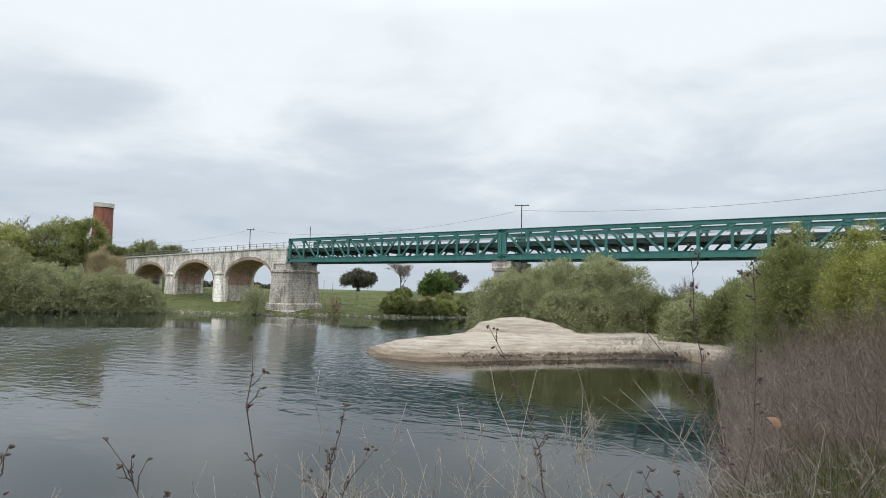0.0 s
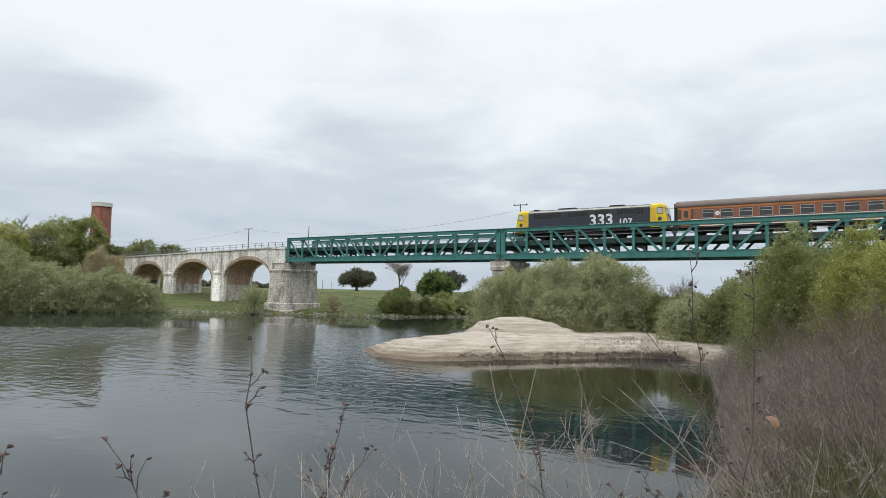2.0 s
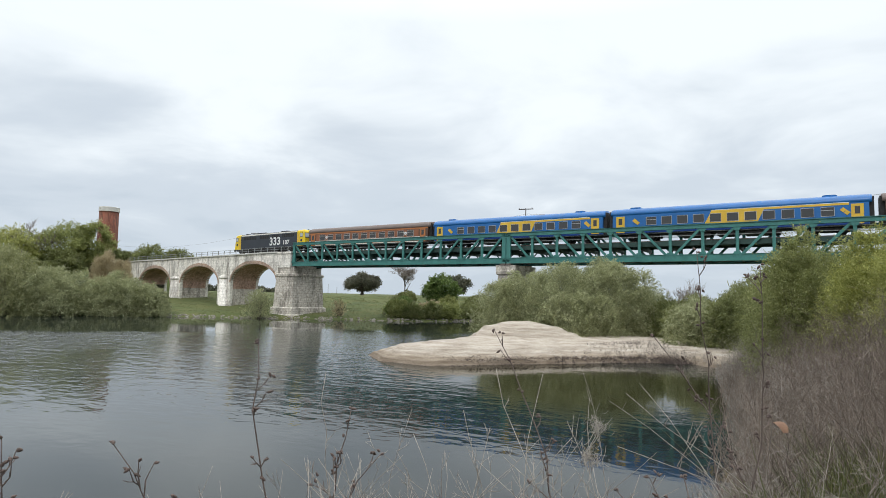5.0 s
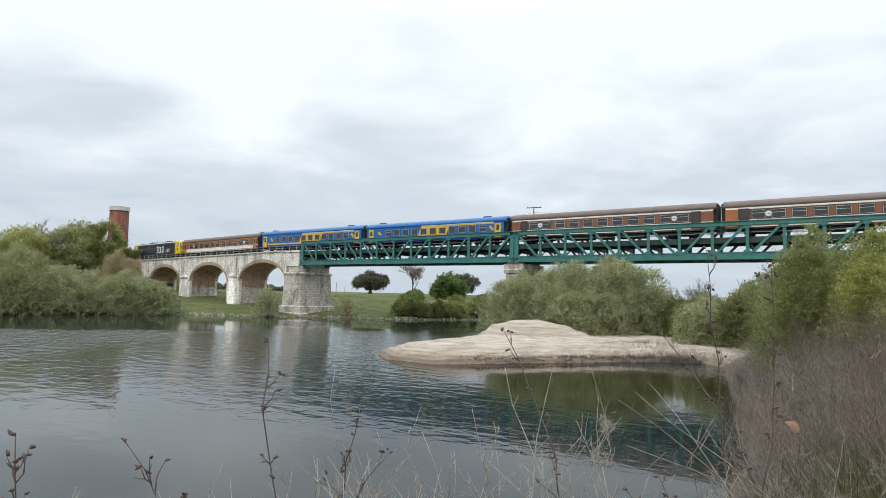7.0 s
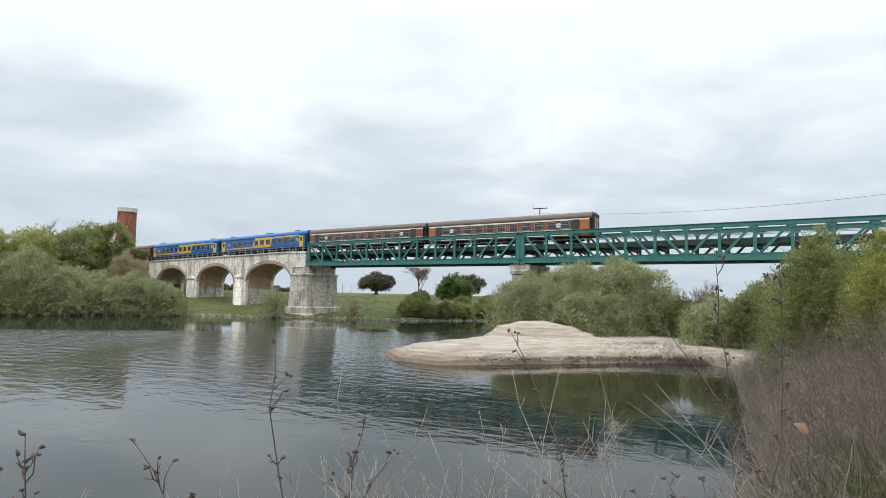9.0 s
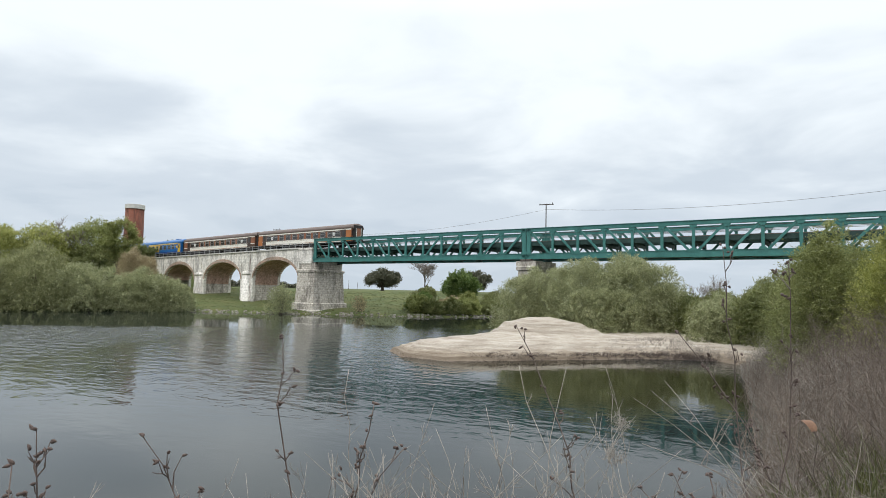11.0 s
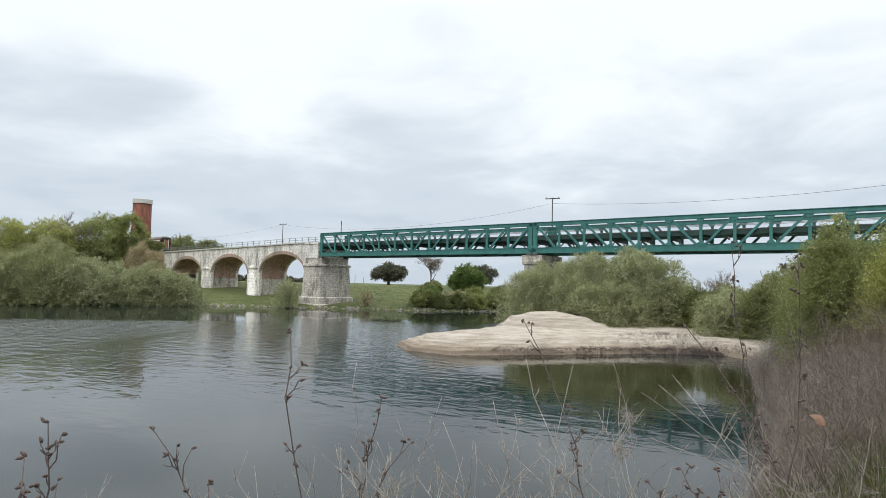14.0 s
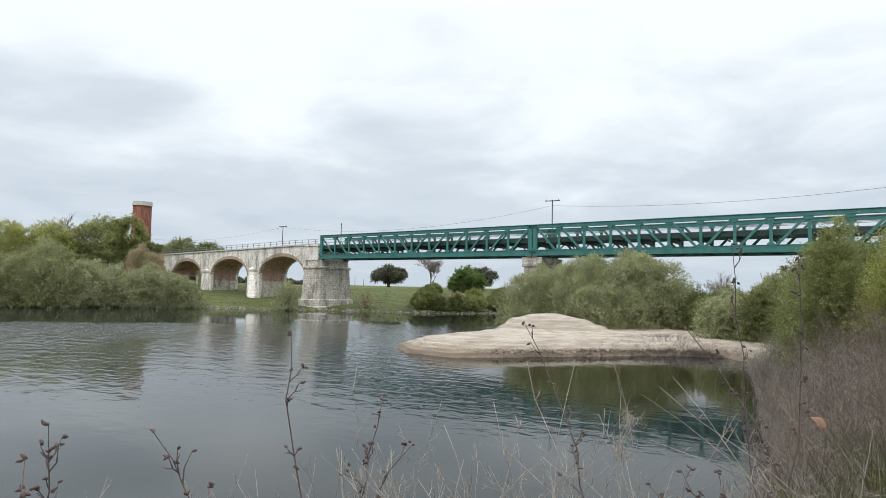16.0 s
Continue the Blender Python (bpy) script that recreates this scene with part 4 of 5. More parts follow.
def roundel(c, x, z, r):
    """A round white mark with a dark slash on both flanks."""
    for s in (-1, 1):
        y0, y1 = s * (HALF_W + 0.012), s * (HALF_W + 0.032)
        mark = part("emblem", Build().tube([(x, y0, z), (x, y1, z)], [r, r], 16), C_WHITE, c, "round white emblem")
        y2 = s * (HALF_W + 0.037)
        part("slash", Build().box((x - r * 0.2, min(y1, y2), z - r * 0.12), (x + r * 0.75, max(y1, y2), z + r * 0.12)), C_BROWN, mark)


def emblem(c, x, z, mat, k=1.0):
    """A small slanted lozenge mark on both flanks."""
    for s in (-1, 1):
        b = Build()
        y0, y1 = s * (HALF_W + 0.016), s * (HALF_W + 0.03)
        for dx, dz in ((-0.16 * k, 0.14), (0.16 * k, -0.14)):
            q = [(x + dx - 0.3 * k, z + dz), (x + dx, z + dz - 0.26), (x + dx + 0.3 * k, z + dz), (x + dx, z + dz + 0.26)]
            b.add([(p, y0, r) for p, r in q] + [(p, y1, r) for p, r in q],
                  [(0, 1, 2, 3), (7, 6, 5, 4), (0, 4, 5, 1), (1, 5, 6, 2), (2, 6, 7, 3), (3, 7, 4, 0)])
        part("emblem", b, mat, c)


def text_part(body, size, loc, mat, parent, rot, spacing=1.0, bold=0.0):
    cu = bpy.data.curves.new("lettering", "FONT")
    cu.body, cu.size, cu.extrude, cu.offset = body, size, 0.006, bold
    cu.space_character = spacing
    tmp = bpy.data.objects.new("lettering_curve", cu)
    scene.collection.objects.link(tmp)
    me = bpy.data.meshes.new_from_object(tmp.evaluated_get(bpy.context.evaluated_depsgraph_get()))
    bpy.data.objects.remove(tmp)
    me.materials.clear()
    me.materials.append(mat)
    ob = part("lettering", me, None, parent, "white painted number on the flank")
    ob.matrix_local = pose(*loc, *rot)
    return ob


def locomotive():
    c = thing("diesel_locomotive", pose(0, 3, 11.85), "slate grey diesel locomotive with yellow cabs and white numbers", "locomotive")
    c.scale = (1, 1, 1.02)
    L = 20.8

    def ring(x, w, zt, base=1.15, lean=0.0, s=1):
        return [(x + s * lean * (z - 1.1) / 3, y, z) for y, z in (
            (-w, base), (-w, zt - 0.52), (-w * 0.965, zt - 0.28), (-w * 0.82, zt - 0.09), (-w * 0.5, zt), (w * 0.5, zt), (w * 0.82, zt - 0.09), (w * 0.965, zt - 0.28), (w, zt - 0.52), (w, base))]
    part("hood", Build().loft([ring(x, 1.43, 3.97) for x in (2.35, L - 2.35)]), C_SLATE, c)
    for s, x0 in ((1, 0.3), (-1, L - 0.3)):
        cab = part("cab", Build().loft([ring(x0 + s * dx, w, zt, 1.1, lean, s) for dx, w, zt, lean in (
            (0.0, 1.28, 3.66, 0.5), (0.08, 1.38, 3.80, 0.48), (0.32, 1.44, 3.96, 0.38), (0.8, 1.445, 4.04, 0.2), (2.05, 1.445, 4.0, 0.0))]), C_CAB, c, "rounded yellow driving cab")

        def front(z, out):
            return x0 + s * (0.5 * (z - 1.1) / 3 - out)
        for nm, y, grow, out, mat in (("windscreen", -0.62, 0.0, 0.035, C_SKY_GLASS), ("windscreen", 0.62, 0.0, 0.035, C_SKY_GLASS), ("windscreen_frame", 0.0, 0.68, 0.02, C_BLACK)):
            za, zb, hw = 2.62 - 0.1 * (grow > 0), 3.36 + 0.06 * (grow > 0), 0.5 + grow
            part(nm, Build().add([(front(z, o), y + k, z) for o in (out, -0.25) for k, z in ((-hw, za), (hw, za), (hw, zb), (-hw, zb))],
                                 [(0, 1, 2, 3), (0, 4, 5, 1), (2, 6, 7, 3), (1, 5, 6, 2), (3, 7, 4, 0)]), mat, cab)
        for y in (-1.47, 1.45):
            xa, xb = sorted((x0 + s * 0.62, x0 + s * 1.22))
            part("side_window", Build().box((xa, y, 2.72), (xb, y + 0.02, 3.34)), C_SKY_GLASS, cab)
            part("window_frame", Build().box((xa - 0.05, y + 0.004, 2.66), (xb + 0.05, y + 0.016, 3.4)), C_BLACK, cab)
            xa, xb = sorted((x0 + s * 1.42, x0 + s * 1.98))
            part("cab_door", Build().box((xa, y + 0.006, 1.25), (xb, y + 0.014, 3.3)), C_YELLOW, cab, "yellow cab door")
            part("side_emblem", Build().tube([(x0 + s * 0.95, y + 0.0, 2.05), (x0 + s * 0.95, y + 0.02, 2.05)], [0.24, 0.24], 16), C_SLATE, cab, "round dark emblem")
        for y in (-0.85, 0.85):
            part("headlight", Build().tube([(x0 + s * 0.03, y, 1.75), (x0 - s * 0.05, y, 1.75)], [0.14, 0.13], 12), C_SILVER, cab)
            part("buffer", Build().tube([(x0, y, 1.0), (x0 - s * 0.45, y, 1.0), (x0 - s * 0.46, y, 1.0), (x0 - s * 0.52, y, 1.0)], [0.09, 0.09, 0.24, 0.24], 12), C_BLACK, cab)
        part("emblem", Build().tube([(x0 + s * 0.04, 0, 2.1), (x0 - s * 0.02, 0, 2.1)], [0.26, 0.24], 14), C_SLATE, cab)
        part("roof_horn", Build().tube([(x0 + s * 0.9, 0.3, 4.08), (x0 + s * 1.3, 0.3, 4.1)], [0.09, 0.04], 8), C_BLACK, cab)
    for y in (-1.40, 1.24):
        part("roof_line", Build().box((2.4, y, 3.58), (L - 2.4, y + 0.16, 3.78)), C_CREAM, c, "pale line along the roof edge")
    for x0, x1 in ((3.2, 7.0), (8.0, 10.6), (11.6, 13.6), (14.4, 17.6)):
        for y in (-1.45, 1.425):
            g = part("grille", Build().box((x0, y, 2.82), (x1, y + 0.025, 3.44)), C_BLACK, c, "dark ventilation grille")
            k = x0 + 0.35
            while k < x1 - 0.1:
                part("slat", Build().box((k, y - 0.01, 2.85), (k + 0.05, y + 0.03, 3.41)), C_SLATE, g)
                k += 0.5
    for x0, x1 in ((2.8, 3.6), (6.3, 8.9), (13.2, 15.2)):
        part("roof_fan", Build().loft([[(x0 + k, -0.7, z), (x1 - k, -0.7, z), (x1 - k, 0.7, z), (x0 + k, 0.7, z)] for z, k in ((3.9, 0), (4.06, 0), (4.12, 0.15))]), C_BLACK, c)
    part("underframe", Build().box((0.3, -1.38, 0.85), (L - 0.3, 1.38, 1.18)), C_BLACK, c)
    part("fuel_tank", Build().box((7.4, -1.3, 0.3), (13.0, 1.3, 0.9)), C_BLACK, c)
    for x in (4.2, L - 4.2):
        bogie(c, x, 3, 0.53, 2.0)
    text_part("333", 2.0, (10.85, -1.445, 1.55), C_WHITE, c, (90, 0, 0), 1.06, 0.055)
    text_part("107", 1.05, (14.6, -1.445, 1.55), C_WHITE, c, (90, 0, 0), 1.12, 0.03)
    text_part("333", 1.9, (L - 10.95, 1.445, 1.55), C_WHITE, c, (90, 0, 180), 1.08, 0.04)
    text_part("107", 0.95, (L - 14.6, 1.445, 1.55), C_WHITE, c, (90, 0, 180), 1.1, 0.02)
    return c


TRAIN = [(locomotive(), -0.3, 20.8), (coach("passenger_coach", "brown railway coach with orange doors and cream stripe", "a"), 21.0, COACH)]
blue = coach("passenger_coach", "blue railway coach with a yellow panel and yellow doors", "blue")
TRAIN += [(blue, 48.25, COACH), (copy_thing(blue, pose(0, 3, 11.85)), 75.55, COACH)]
brown = coach("passenger_coach", "brown railway coach with rust panels between dark windows", "d")
tail = coach("passenger_coach", "brown railway coach with cream lower band and rust end panels", "d", True)
TRAIN += [(brown, 102.85, COACH), (tail, 130.05, COACH)]

# ---- vegetation ----
def unit(rng, n):
    v = rng.normal(size=(n, 3))
    return v / np.linalg.norm(v, axis=1, keepdims=True)


def foliage(name, clumps, twigs, per, leaf_l, leaf_w, mat, up=0.35, seed=1, reach=1.0):
    """Leaves set along twigs that spring from clump centres (x, y, z, radius)."""
    rng = np.random.default_rng(seed)
    c = np.array(clumps)
    w = c[:, 3] ** 2
    k = rng.choice(len(c), twigs, p=w / w.sum())
    d = unit(rng, twigs) + np.array([0, 0, up])
    d /= np.linalg.norm(d, axis=1, keepdims=True)
    r = c[k, 3:4]
    a = c[k, :3] + d * r * rng.uniform(0.1, 0.5, (twigs, 1)) + unit(rng, twigs) * r * 0.18
    ln = r * rng.uniform(0.35, 0.85, (twigs, 1)) * reach
    u = rng.uniform(0.05, 1, (twigs, per, 1))
    p = a[:, None] + d[:, None] * ln[:, None] * u + rng.normal(size=(twigs, per, 3)) * leaf_l * 0.35
    p[..., 2] -= (u[..., 0] ** 2) * ln * 0.12
    p = p.reshape(-1, 3)
    n = len(p)
    dd = np.repeat(d, per, 0) * 0.6 + unit(rng, n) * 0.9
    dd /= np.linalg.norm(dd, axis=1, keepdims=True)
    s = np.cross(dd, unit(rng, n))
    s /= np.linalg.norm(s, axis=1, keepdims=True) + 1e-9
    size = rng.uniform(0.65, 1.3, (n, 1))
    l, b = dd * leaf_l * size, s * leaf_w * size / 2
    return facets(name, np.stack([p + b, p + l, p - b], 1), mat)


def thicket(name, r, h, twigs, per, leaf_l, leaf_w, mat, seed, rise=0.9):
    """A bush of upright, feathery twigs: an uneven dome of radius r and height h, with gaps, leafy to the ground."""
    rng = np.random.default_rng(seed)
    ph = rng.uniform(0, 6.28, 8)
    n = int(twigs * 1.15)
    # several overlapping rounded masses of their own height
    k = 8
    ca, cq = np.arange(k) * 2.4 + rng.uniform(0, 1, k), r * np.sqrt(np.linspace(0.0, 1, k)) * 0.62
    sr = r * rng.uniform(0.42, 0.68, k)
    sh = h * (1.0 - 0.42 * (cq / r) ** 1.3) * rng.uniform(0.86, 1.04, k)
    m = rng.choice(k, n, p=sr ** 2 / (sr ** 2).sum())
    a, v = rng.uniform(0, 2 * math.pi, n), rng.uniform(0.01, 1, n) ** 0.85
    lobe = 1 + 0.12 * np.sin(3 * a + ph[0] + m) + 0.10 * np.sin(7 * a + ph[1] + 5 * v + m)
    env = sr[m] * lobe * (1 - v ** 2.6) ** 0.5
    q = env * np.sqrt(rng.uniform(0.2, 1, n))
    p = np.c_[cq[m] * np.cos(ca[m]) + q * np.cos(a), cq[m] * np.sin(ca[m]) + q * np.sin(a), v * sh[m]]
    f = 4.6 / max(r * 0.5, 0.9)
    gap = np.sin(p[:, 0] * f + ph[5]) * np.sin(p[:, 1] * f + ph[6]) * np.sin(p[:, 2] * f * 0.9 + ph[7])
    ok = gap > -0.3
    p, a, v = p[ok], a[ok], v[ok]
    n = len(p)
    d = np.c_[np.cos(a) * 0.5, np.sin(a) * 0.5, rise - 0.5 * (1 - v)] + rng.normal(size=(n, 3)) * 0.42
    d /= np.linalg.norm(d, axis=1, keepdims=True)
    ln = (rng.uniform(0.45, 1.25, (n, 1))) * (0.16 * h + 0.25)
    u = rng.uniform(0, 1, (n, per, 1)) ** 0.8
    c = p[:, None] + d[:, None] * ln[:, None] * (u - 0.75) + rng.normal(size=(n, per, 3)) * leaf_l * 0.28
    c[..., 2] = np.maximum(c[..., 2], 0.02)
    c = c.reshape(-1, 3)
    m = len(c)
    dd = np.repeat(d, per, 0) * 0.9 + unit(rng, m) * 0.75
    dd /= np.linalg.norm(dd, axis=1, keepdims=True)
    s = np.cross(dd, unit(rng, m))
    s /= np.linalg.norm(s, axis=1, keepdims=True) + 1e-9
    size = rng.uniform(0.6, 1.35, (m, 1))
    l, w = dd * leaf_l * size, s * leaf_w * size / 2
    return facets(name, np.stack([c + w, c + l, c - w], 1), mat)


def stand(x, y):
    return float(land(np.array([float(x)]), np.array([float(y)]))[0])


def bush(x, y, z_top, r, mat, label, seed, twigs=1400, per=14, leaf=(0.2, 0.06), name="willow_bush", category="bush", z0=None, up=0.62, group="river bank bushes"):
    z0 = stand(x, y) if z0 is None else z0
    h = z_top - z0
    t = thing(name, pose(x, y, z0), label, category, group)
    rng = random.Random(seed)
    b = Build()
    for i in range(22):
        a, q = rng.uniform(0, 6.28), r * rng.uniform(0.1, 0.75)
        z = h * (0.95 - 0.5 * (q / r) ** 2) * rng.uniform(0.7, 0.95)
        b.tube([(q * 0.2 * math.cos(a), q * 0.2 * math.sin(a), -0.3), (q * 0.6 * math.cos(a + 0.2), q * 0.6 * math.sin(a + 0.2), z * 0.5), (q * math.cos(a), q * math.sin(a), z)],
               [0.02 + 0.005 * r, 0.014 + 0.003 * r, 0.006], 5)
    tagged(part("stems", b, M_BARK, t), kind="stuff")
    part("crown", thicket("crown", r, h, twigs, per, *leaf, mat, seed, up), None, t)
    return t


def tree(x, y, z_top, r, mat, label, seed, trunk=0.3, twigs=900, per=12, leaf=(0.34, 0.16), clumps=24, name="tree", z0=None, group="trees", lean=0.0, thick=0.22, size=0.33):
    """A tapered trunk that forks into limbs, each carrying leaf clumps in an uneven crown."""
    z0 = stand(x, y) if z0 is None else z0
    h = z_top - z0
    t = thing(name, pose(x, y, z0), label, "tree", group)
    rng = np.random.default_rng(seed)
    cl = []
    ch = h * (1 - trunk)
    for i in range(clumps):
        v = unit(rng, 1)[0]
        q = rng.uniform(0.35, 0.85) ** 0.6
        cr = min(r, ch / 2) * size * rng.uniform(0.8, 1.35)
        cl.append((v[0] * r * q * 0.9, v[1] * r * q * 0.9, h * trunk + ch * 0.47 + v[2] * ch * 0.42 * q, cr))
    b = Build()
    fork = (lean * h * trunk, 0, h * trunk * 0.95)
    b.tube([(0, 0, -0.4), (lean * h * trunk * 0.4, 0, h * trunk * 0.5), fork], [thick * 1.35, thick, thick * 0.85], 9)
    for x1, y1, z1, cr in cl[:14]:
        m = (fork[0] * 0.6 + x1 * 0.45, y1 * 0.4, fork[2] + (z1 - fork[2]) * 0.5)
        b.tube([fork, m, (x1, y1, z1)], [thick * 0.5, thick * 0.28, thick * 0.08], 6)
    part("trunk", b, M_BARK, t, "branching trunk")
    part("crown", foliage("crown", cl, twigs, per, *leaf, mat, 0.2, seed), None, t)
    return t


def bare_tree(x, y, z_top, r, seed, label, z0=None, depth=4, thick=0.16, fine=0.016, forks=(3, 4)):
    """A leafless tree: limbs that fork again and again into fine twigs."""
    z0 = stand(x, y) if z0 is None else z0
    h = z_top - z0
    t = thing("bare_tree", pose(x, y, z0), label, "tree", "trees")
    rng = random.Random(seed)
    limb, spray = Build(), Build()

    def grow(p, d, ln, rad, lev):
        q = p + d * ln
        mid = p + d * ln * 0.5 + Vector([rng.uniform(-1, 1) for _ in range(3)]) * ln * 0.07
        (limb if lev < 2 else spray).tube([p, mid, q], [rad, rad * 0.8, rad * 0.6], 5 if lev < 2 else 3)
        if lev >= depth:
            return
        for _ in range(rng.choice(forks) if lev else 5):
            v = Vector((rng.uniform(-1, 1) * r / h * 2.2, rng.uniform(-1, 1) * r / h * 2.2, rng.uniform(-0.05, 0.9)))
            grow(p + d * ln * rng.uniform(0.5, 1), (d * 0.75 + v).normalized(), ln * rng.uniform(0.55, 0.8), max(rad * 0.5, fine), lev + 1)

    grow(Vector((0, 0, -0.3)), Vector((0.05, 0, 1)), h * 0.34, thick, 0)
    part("trunk", limb, M_BARK, t)
    tagged(part("twigs", spray, M_TWIG, t, "fine leafless grey twigs"), kind="stuff")
    return t


# far left bank: grey-green willows along the water
FAR = dict(leaf=(0.30, 0.085), per=14)
WL = "grey-green willow thicket leaning over the river edge"
for i, (x, y, zt, r) in enumerate([(-25.6, -34.0, 10.8, 7.6), (-22.2, -28.0, 8.4, 6.0), (-18.4, -21.0, 7.4, 5.8), (-14.6, -17.6, 5.6, 3.6), (-27.4, -40.5, 10.0, 7.0), (-30.0, -47.5, 8.6, 6.5),
                                     (-31.5, -32.0, 10.4, 6.5), (-21.0, -24.0, 5.6, 4.2), (-24.6, -31.0, 6.0, 4.4), (-16.6, -19.5, 5.2, 3.4)]):
    bush(x, y, zt, r, L_SALLOW if i in (0, 4, 5, 6, 8) else L_WILLOW, WL, 20 + i, twigs=int(430 * r), z0=-0.05, **FAR)
# taller trees behind them
for i, (x, y, zt, r, mat, lab) in enumerate([
        (-59.5, -11.9, 20.0, 6.8, L_DEEP, "broad deep green tree rising behind the willows"),
        (-57.6, -7.4, 20.6, 4.5, L_DEEP, "tall deep green tree beside the brick tower"),
        (-62.3, -20.5, 18.4, 7.2, L_YOUNG, "yellow-green spring tree behind the willows"),
        (-68.0, -27.5, 17.6, 7.2, L_YOUNG, "yellow-green spring tree behind the willows"),
        (-56.0, -14.0, 13.4, 5.0, L_MOSS, "mossy green tree behind the willows"),
        (-64.0, -38.0, 16.0, 6.5, L_MOSS, "mossy green tree behind the willows"),
        (-60.0, -2.0, 14.2, 5.0, L_MOSS, "mossy green tree by the embankment"),
        (-75.0, -14.0, 15.0, 7.5, L_MOSS, "mossy green tree by the embankment"),
        (-84.0, -20.0, 15.8, 8.0, L_DEEP, "deep green tree by the embankment"),
        (-87.2, 22.5, 19.2, 6.6, L_MOSS, "rounded green tree beyond the viaduct"),
        (-82.0, 28.7, 18.4, 5.0, L_MOSS, "rounded green tree beyond the viaduct"),
        (-98.4, 24.7, 18.0, 5.8, L_DEEP, "dark green tree beyond the viaduct"),
        (-94.0, 30.0, 17.5, 6.0, L_DEEP, "dark green tree beyond the viaduct")]):
    tree(x, y, zt, r, mat, lab, 60 + i, 0.14, twigs=1350, per=12, leaf=(0.42, 0.17), clumps=64, size=0.25)
bare_tree(-66, -33, 18.2, 6, 5, "leafless grey tree among the spring trees", depth=5, fine=0.03)
bare_tree(-60, -41, 17.0, 6, 25, "leafless mauve-grey tree at the end of the wood", depth=5, fine=0.03)
bare_tree(-61.5, -17.5, 20.4, 6, 6, "leafless grey tree among the spring trees", depth=5, fine=0.03)
for i, (x, y, zt, r) in enumerate([(-43.2, -10.9, 12.6, 2.6), (-46.0, -9.5, 12.0, 2.6), (-41.0, -9.0, 10.6, 2.2)]):
    bush(x, y, zt, r, L_BROWN, "dry straw-coloured reed thicket at the viaduct's end", 90 + i, twigs=1300, name="reed_thicket", up=1.6, leaf=(0.6, 0.07), per=10)
# below the arches and the first span
bush(-1.9, -5.6, 5.2, 3.0, L_WILLOW, "airy green willow bush before the arch", 101, twigs=800, per=16, leaf=(0.2, 0.055), z0=0.0)
tree(-34.5, 56.8, 11.2, 5.8, L_OAK, "dark holm oak standing alone on the meadow", 107, 0.16, twigs=2600, leaf=(0.40, 0.2), clumps=46, name="oak_tree", thick=0.5, size=0.36)
bare_tree(-6.0, 40.0, 14.0, 4.8, 8, "leafless pale tree on the far bank", depth=5, thick=0.2, fine=0.026, forks=(4, 5))
tree(11.4, 30.4, 9.7, 4.2, L_FRESH, "fresh green rounded tree on the far bank", 103, 0.1, twigs=1500, leaf=(0.36, 0.18), clumps=26)
tree(-1.5, 56.0, 10.2, 4.2, L_OAK, "dark oak behind the fresh green tree", 104, 0.2, twigs=1100, leaf=(0.4, 0.2), clumps=36, name="oak_tree", size=0.36)
for i, (x, y, zt, r, mat) in enumerate([(11.0, 18.3, 4.4, 2.6, L_FRESH), (8.0, 21.5, 5.4, 2.6, L_MOSS), (14.6, 22.6, 3.6, 2.6, L_BROWN), (19.6, 28.8, 3.5, 3.0, L_MOSS), (23.5, 34.0, 3.8, 3.2, L_DEEP),
                                          (28.0, 41.0, 4.0, 3.4, L_MOSS), (17.0, 36.0, 5.2, 3.2, L_MOSS), (33.0, 50.0, 4.4, 4.0, L_MOSS), (24.0, 62.0, 7.0, 3.6, L_OAK), (12.8, 14.8, 3.6, 2.0, L_MOSS), (16.5, 16.8, 3.0, 1.9, L_BROWN), (18.6, 20.5, 3.4, 2.2, L_DEEP), (21.5, 25.0, 3.2, 2.2, L_MOSS), (26.0, 31.0, 3.6, 2.6, L_MOSS), (29.5, 36.5, 3.8, 2.8, L_DEEP), (5.0, 27.0, 5.6, 2.4, L_MOSS), (15.0, 27.5, 4.8, 2.6, L_DEEP), (14.6, 11.4, 4.2, 2.4, L_DEEP), (17.6, 12.4, 3.2, 2.2, L_MOSS), (19.4, 15.6, 3.6, 2.4, L_MOSS), (21.0, 19.2, 3.2, 2.4, L_DEEP), (23.2, 23.4, 3.2, 2.5, L_MOSS), (25.6, 28.0, 3.6, 2.8, L_DEEP), (12.4, 14.0, 3.8, 2.2, L_FRESH)]):
    bush(x, y, zt, r, mat, "small bank shrub at the water's edge", 1100 + i, twigs=600, name="bank_shrub", group="bank shrubs", leaf=(0.3, 0.12))
bush(6.2, 5.6, 3.8, 1.8, L_BROWN, "thin twiggy shrub on the grassy bank", 130, twigs=260, per=10, name="bank_shrub", group="bank shrubs", leaf=(0.2, 0.06))
# far hedge line on the flat land
rng_h = random.Random(3)
for i in range(18):
    a = radians(140 + i * 1.1 + rng_h.uniform(-0.5, 0.5))
    d = rng_h.uniform(330, 460)
    tree(78.9 + math.cos(a) * d, -69.85 + math.sin(a) * d, 4 + rng_h.uniform(1.8, 3.2), rng_h.uniform(5, 8), L_OAK, "distant dark tree on the plain", 140 + i, 0.1, twigs=160, per=8, leaf=(1.3, 0.8), clumps=14, group="distant trees", thick=0.3)

# willows on the sand bar, before the second span
MID = dict(leaf=(0.20, 0.055), per=16)
ML = "large grey-green willow bush on the sandy bank"
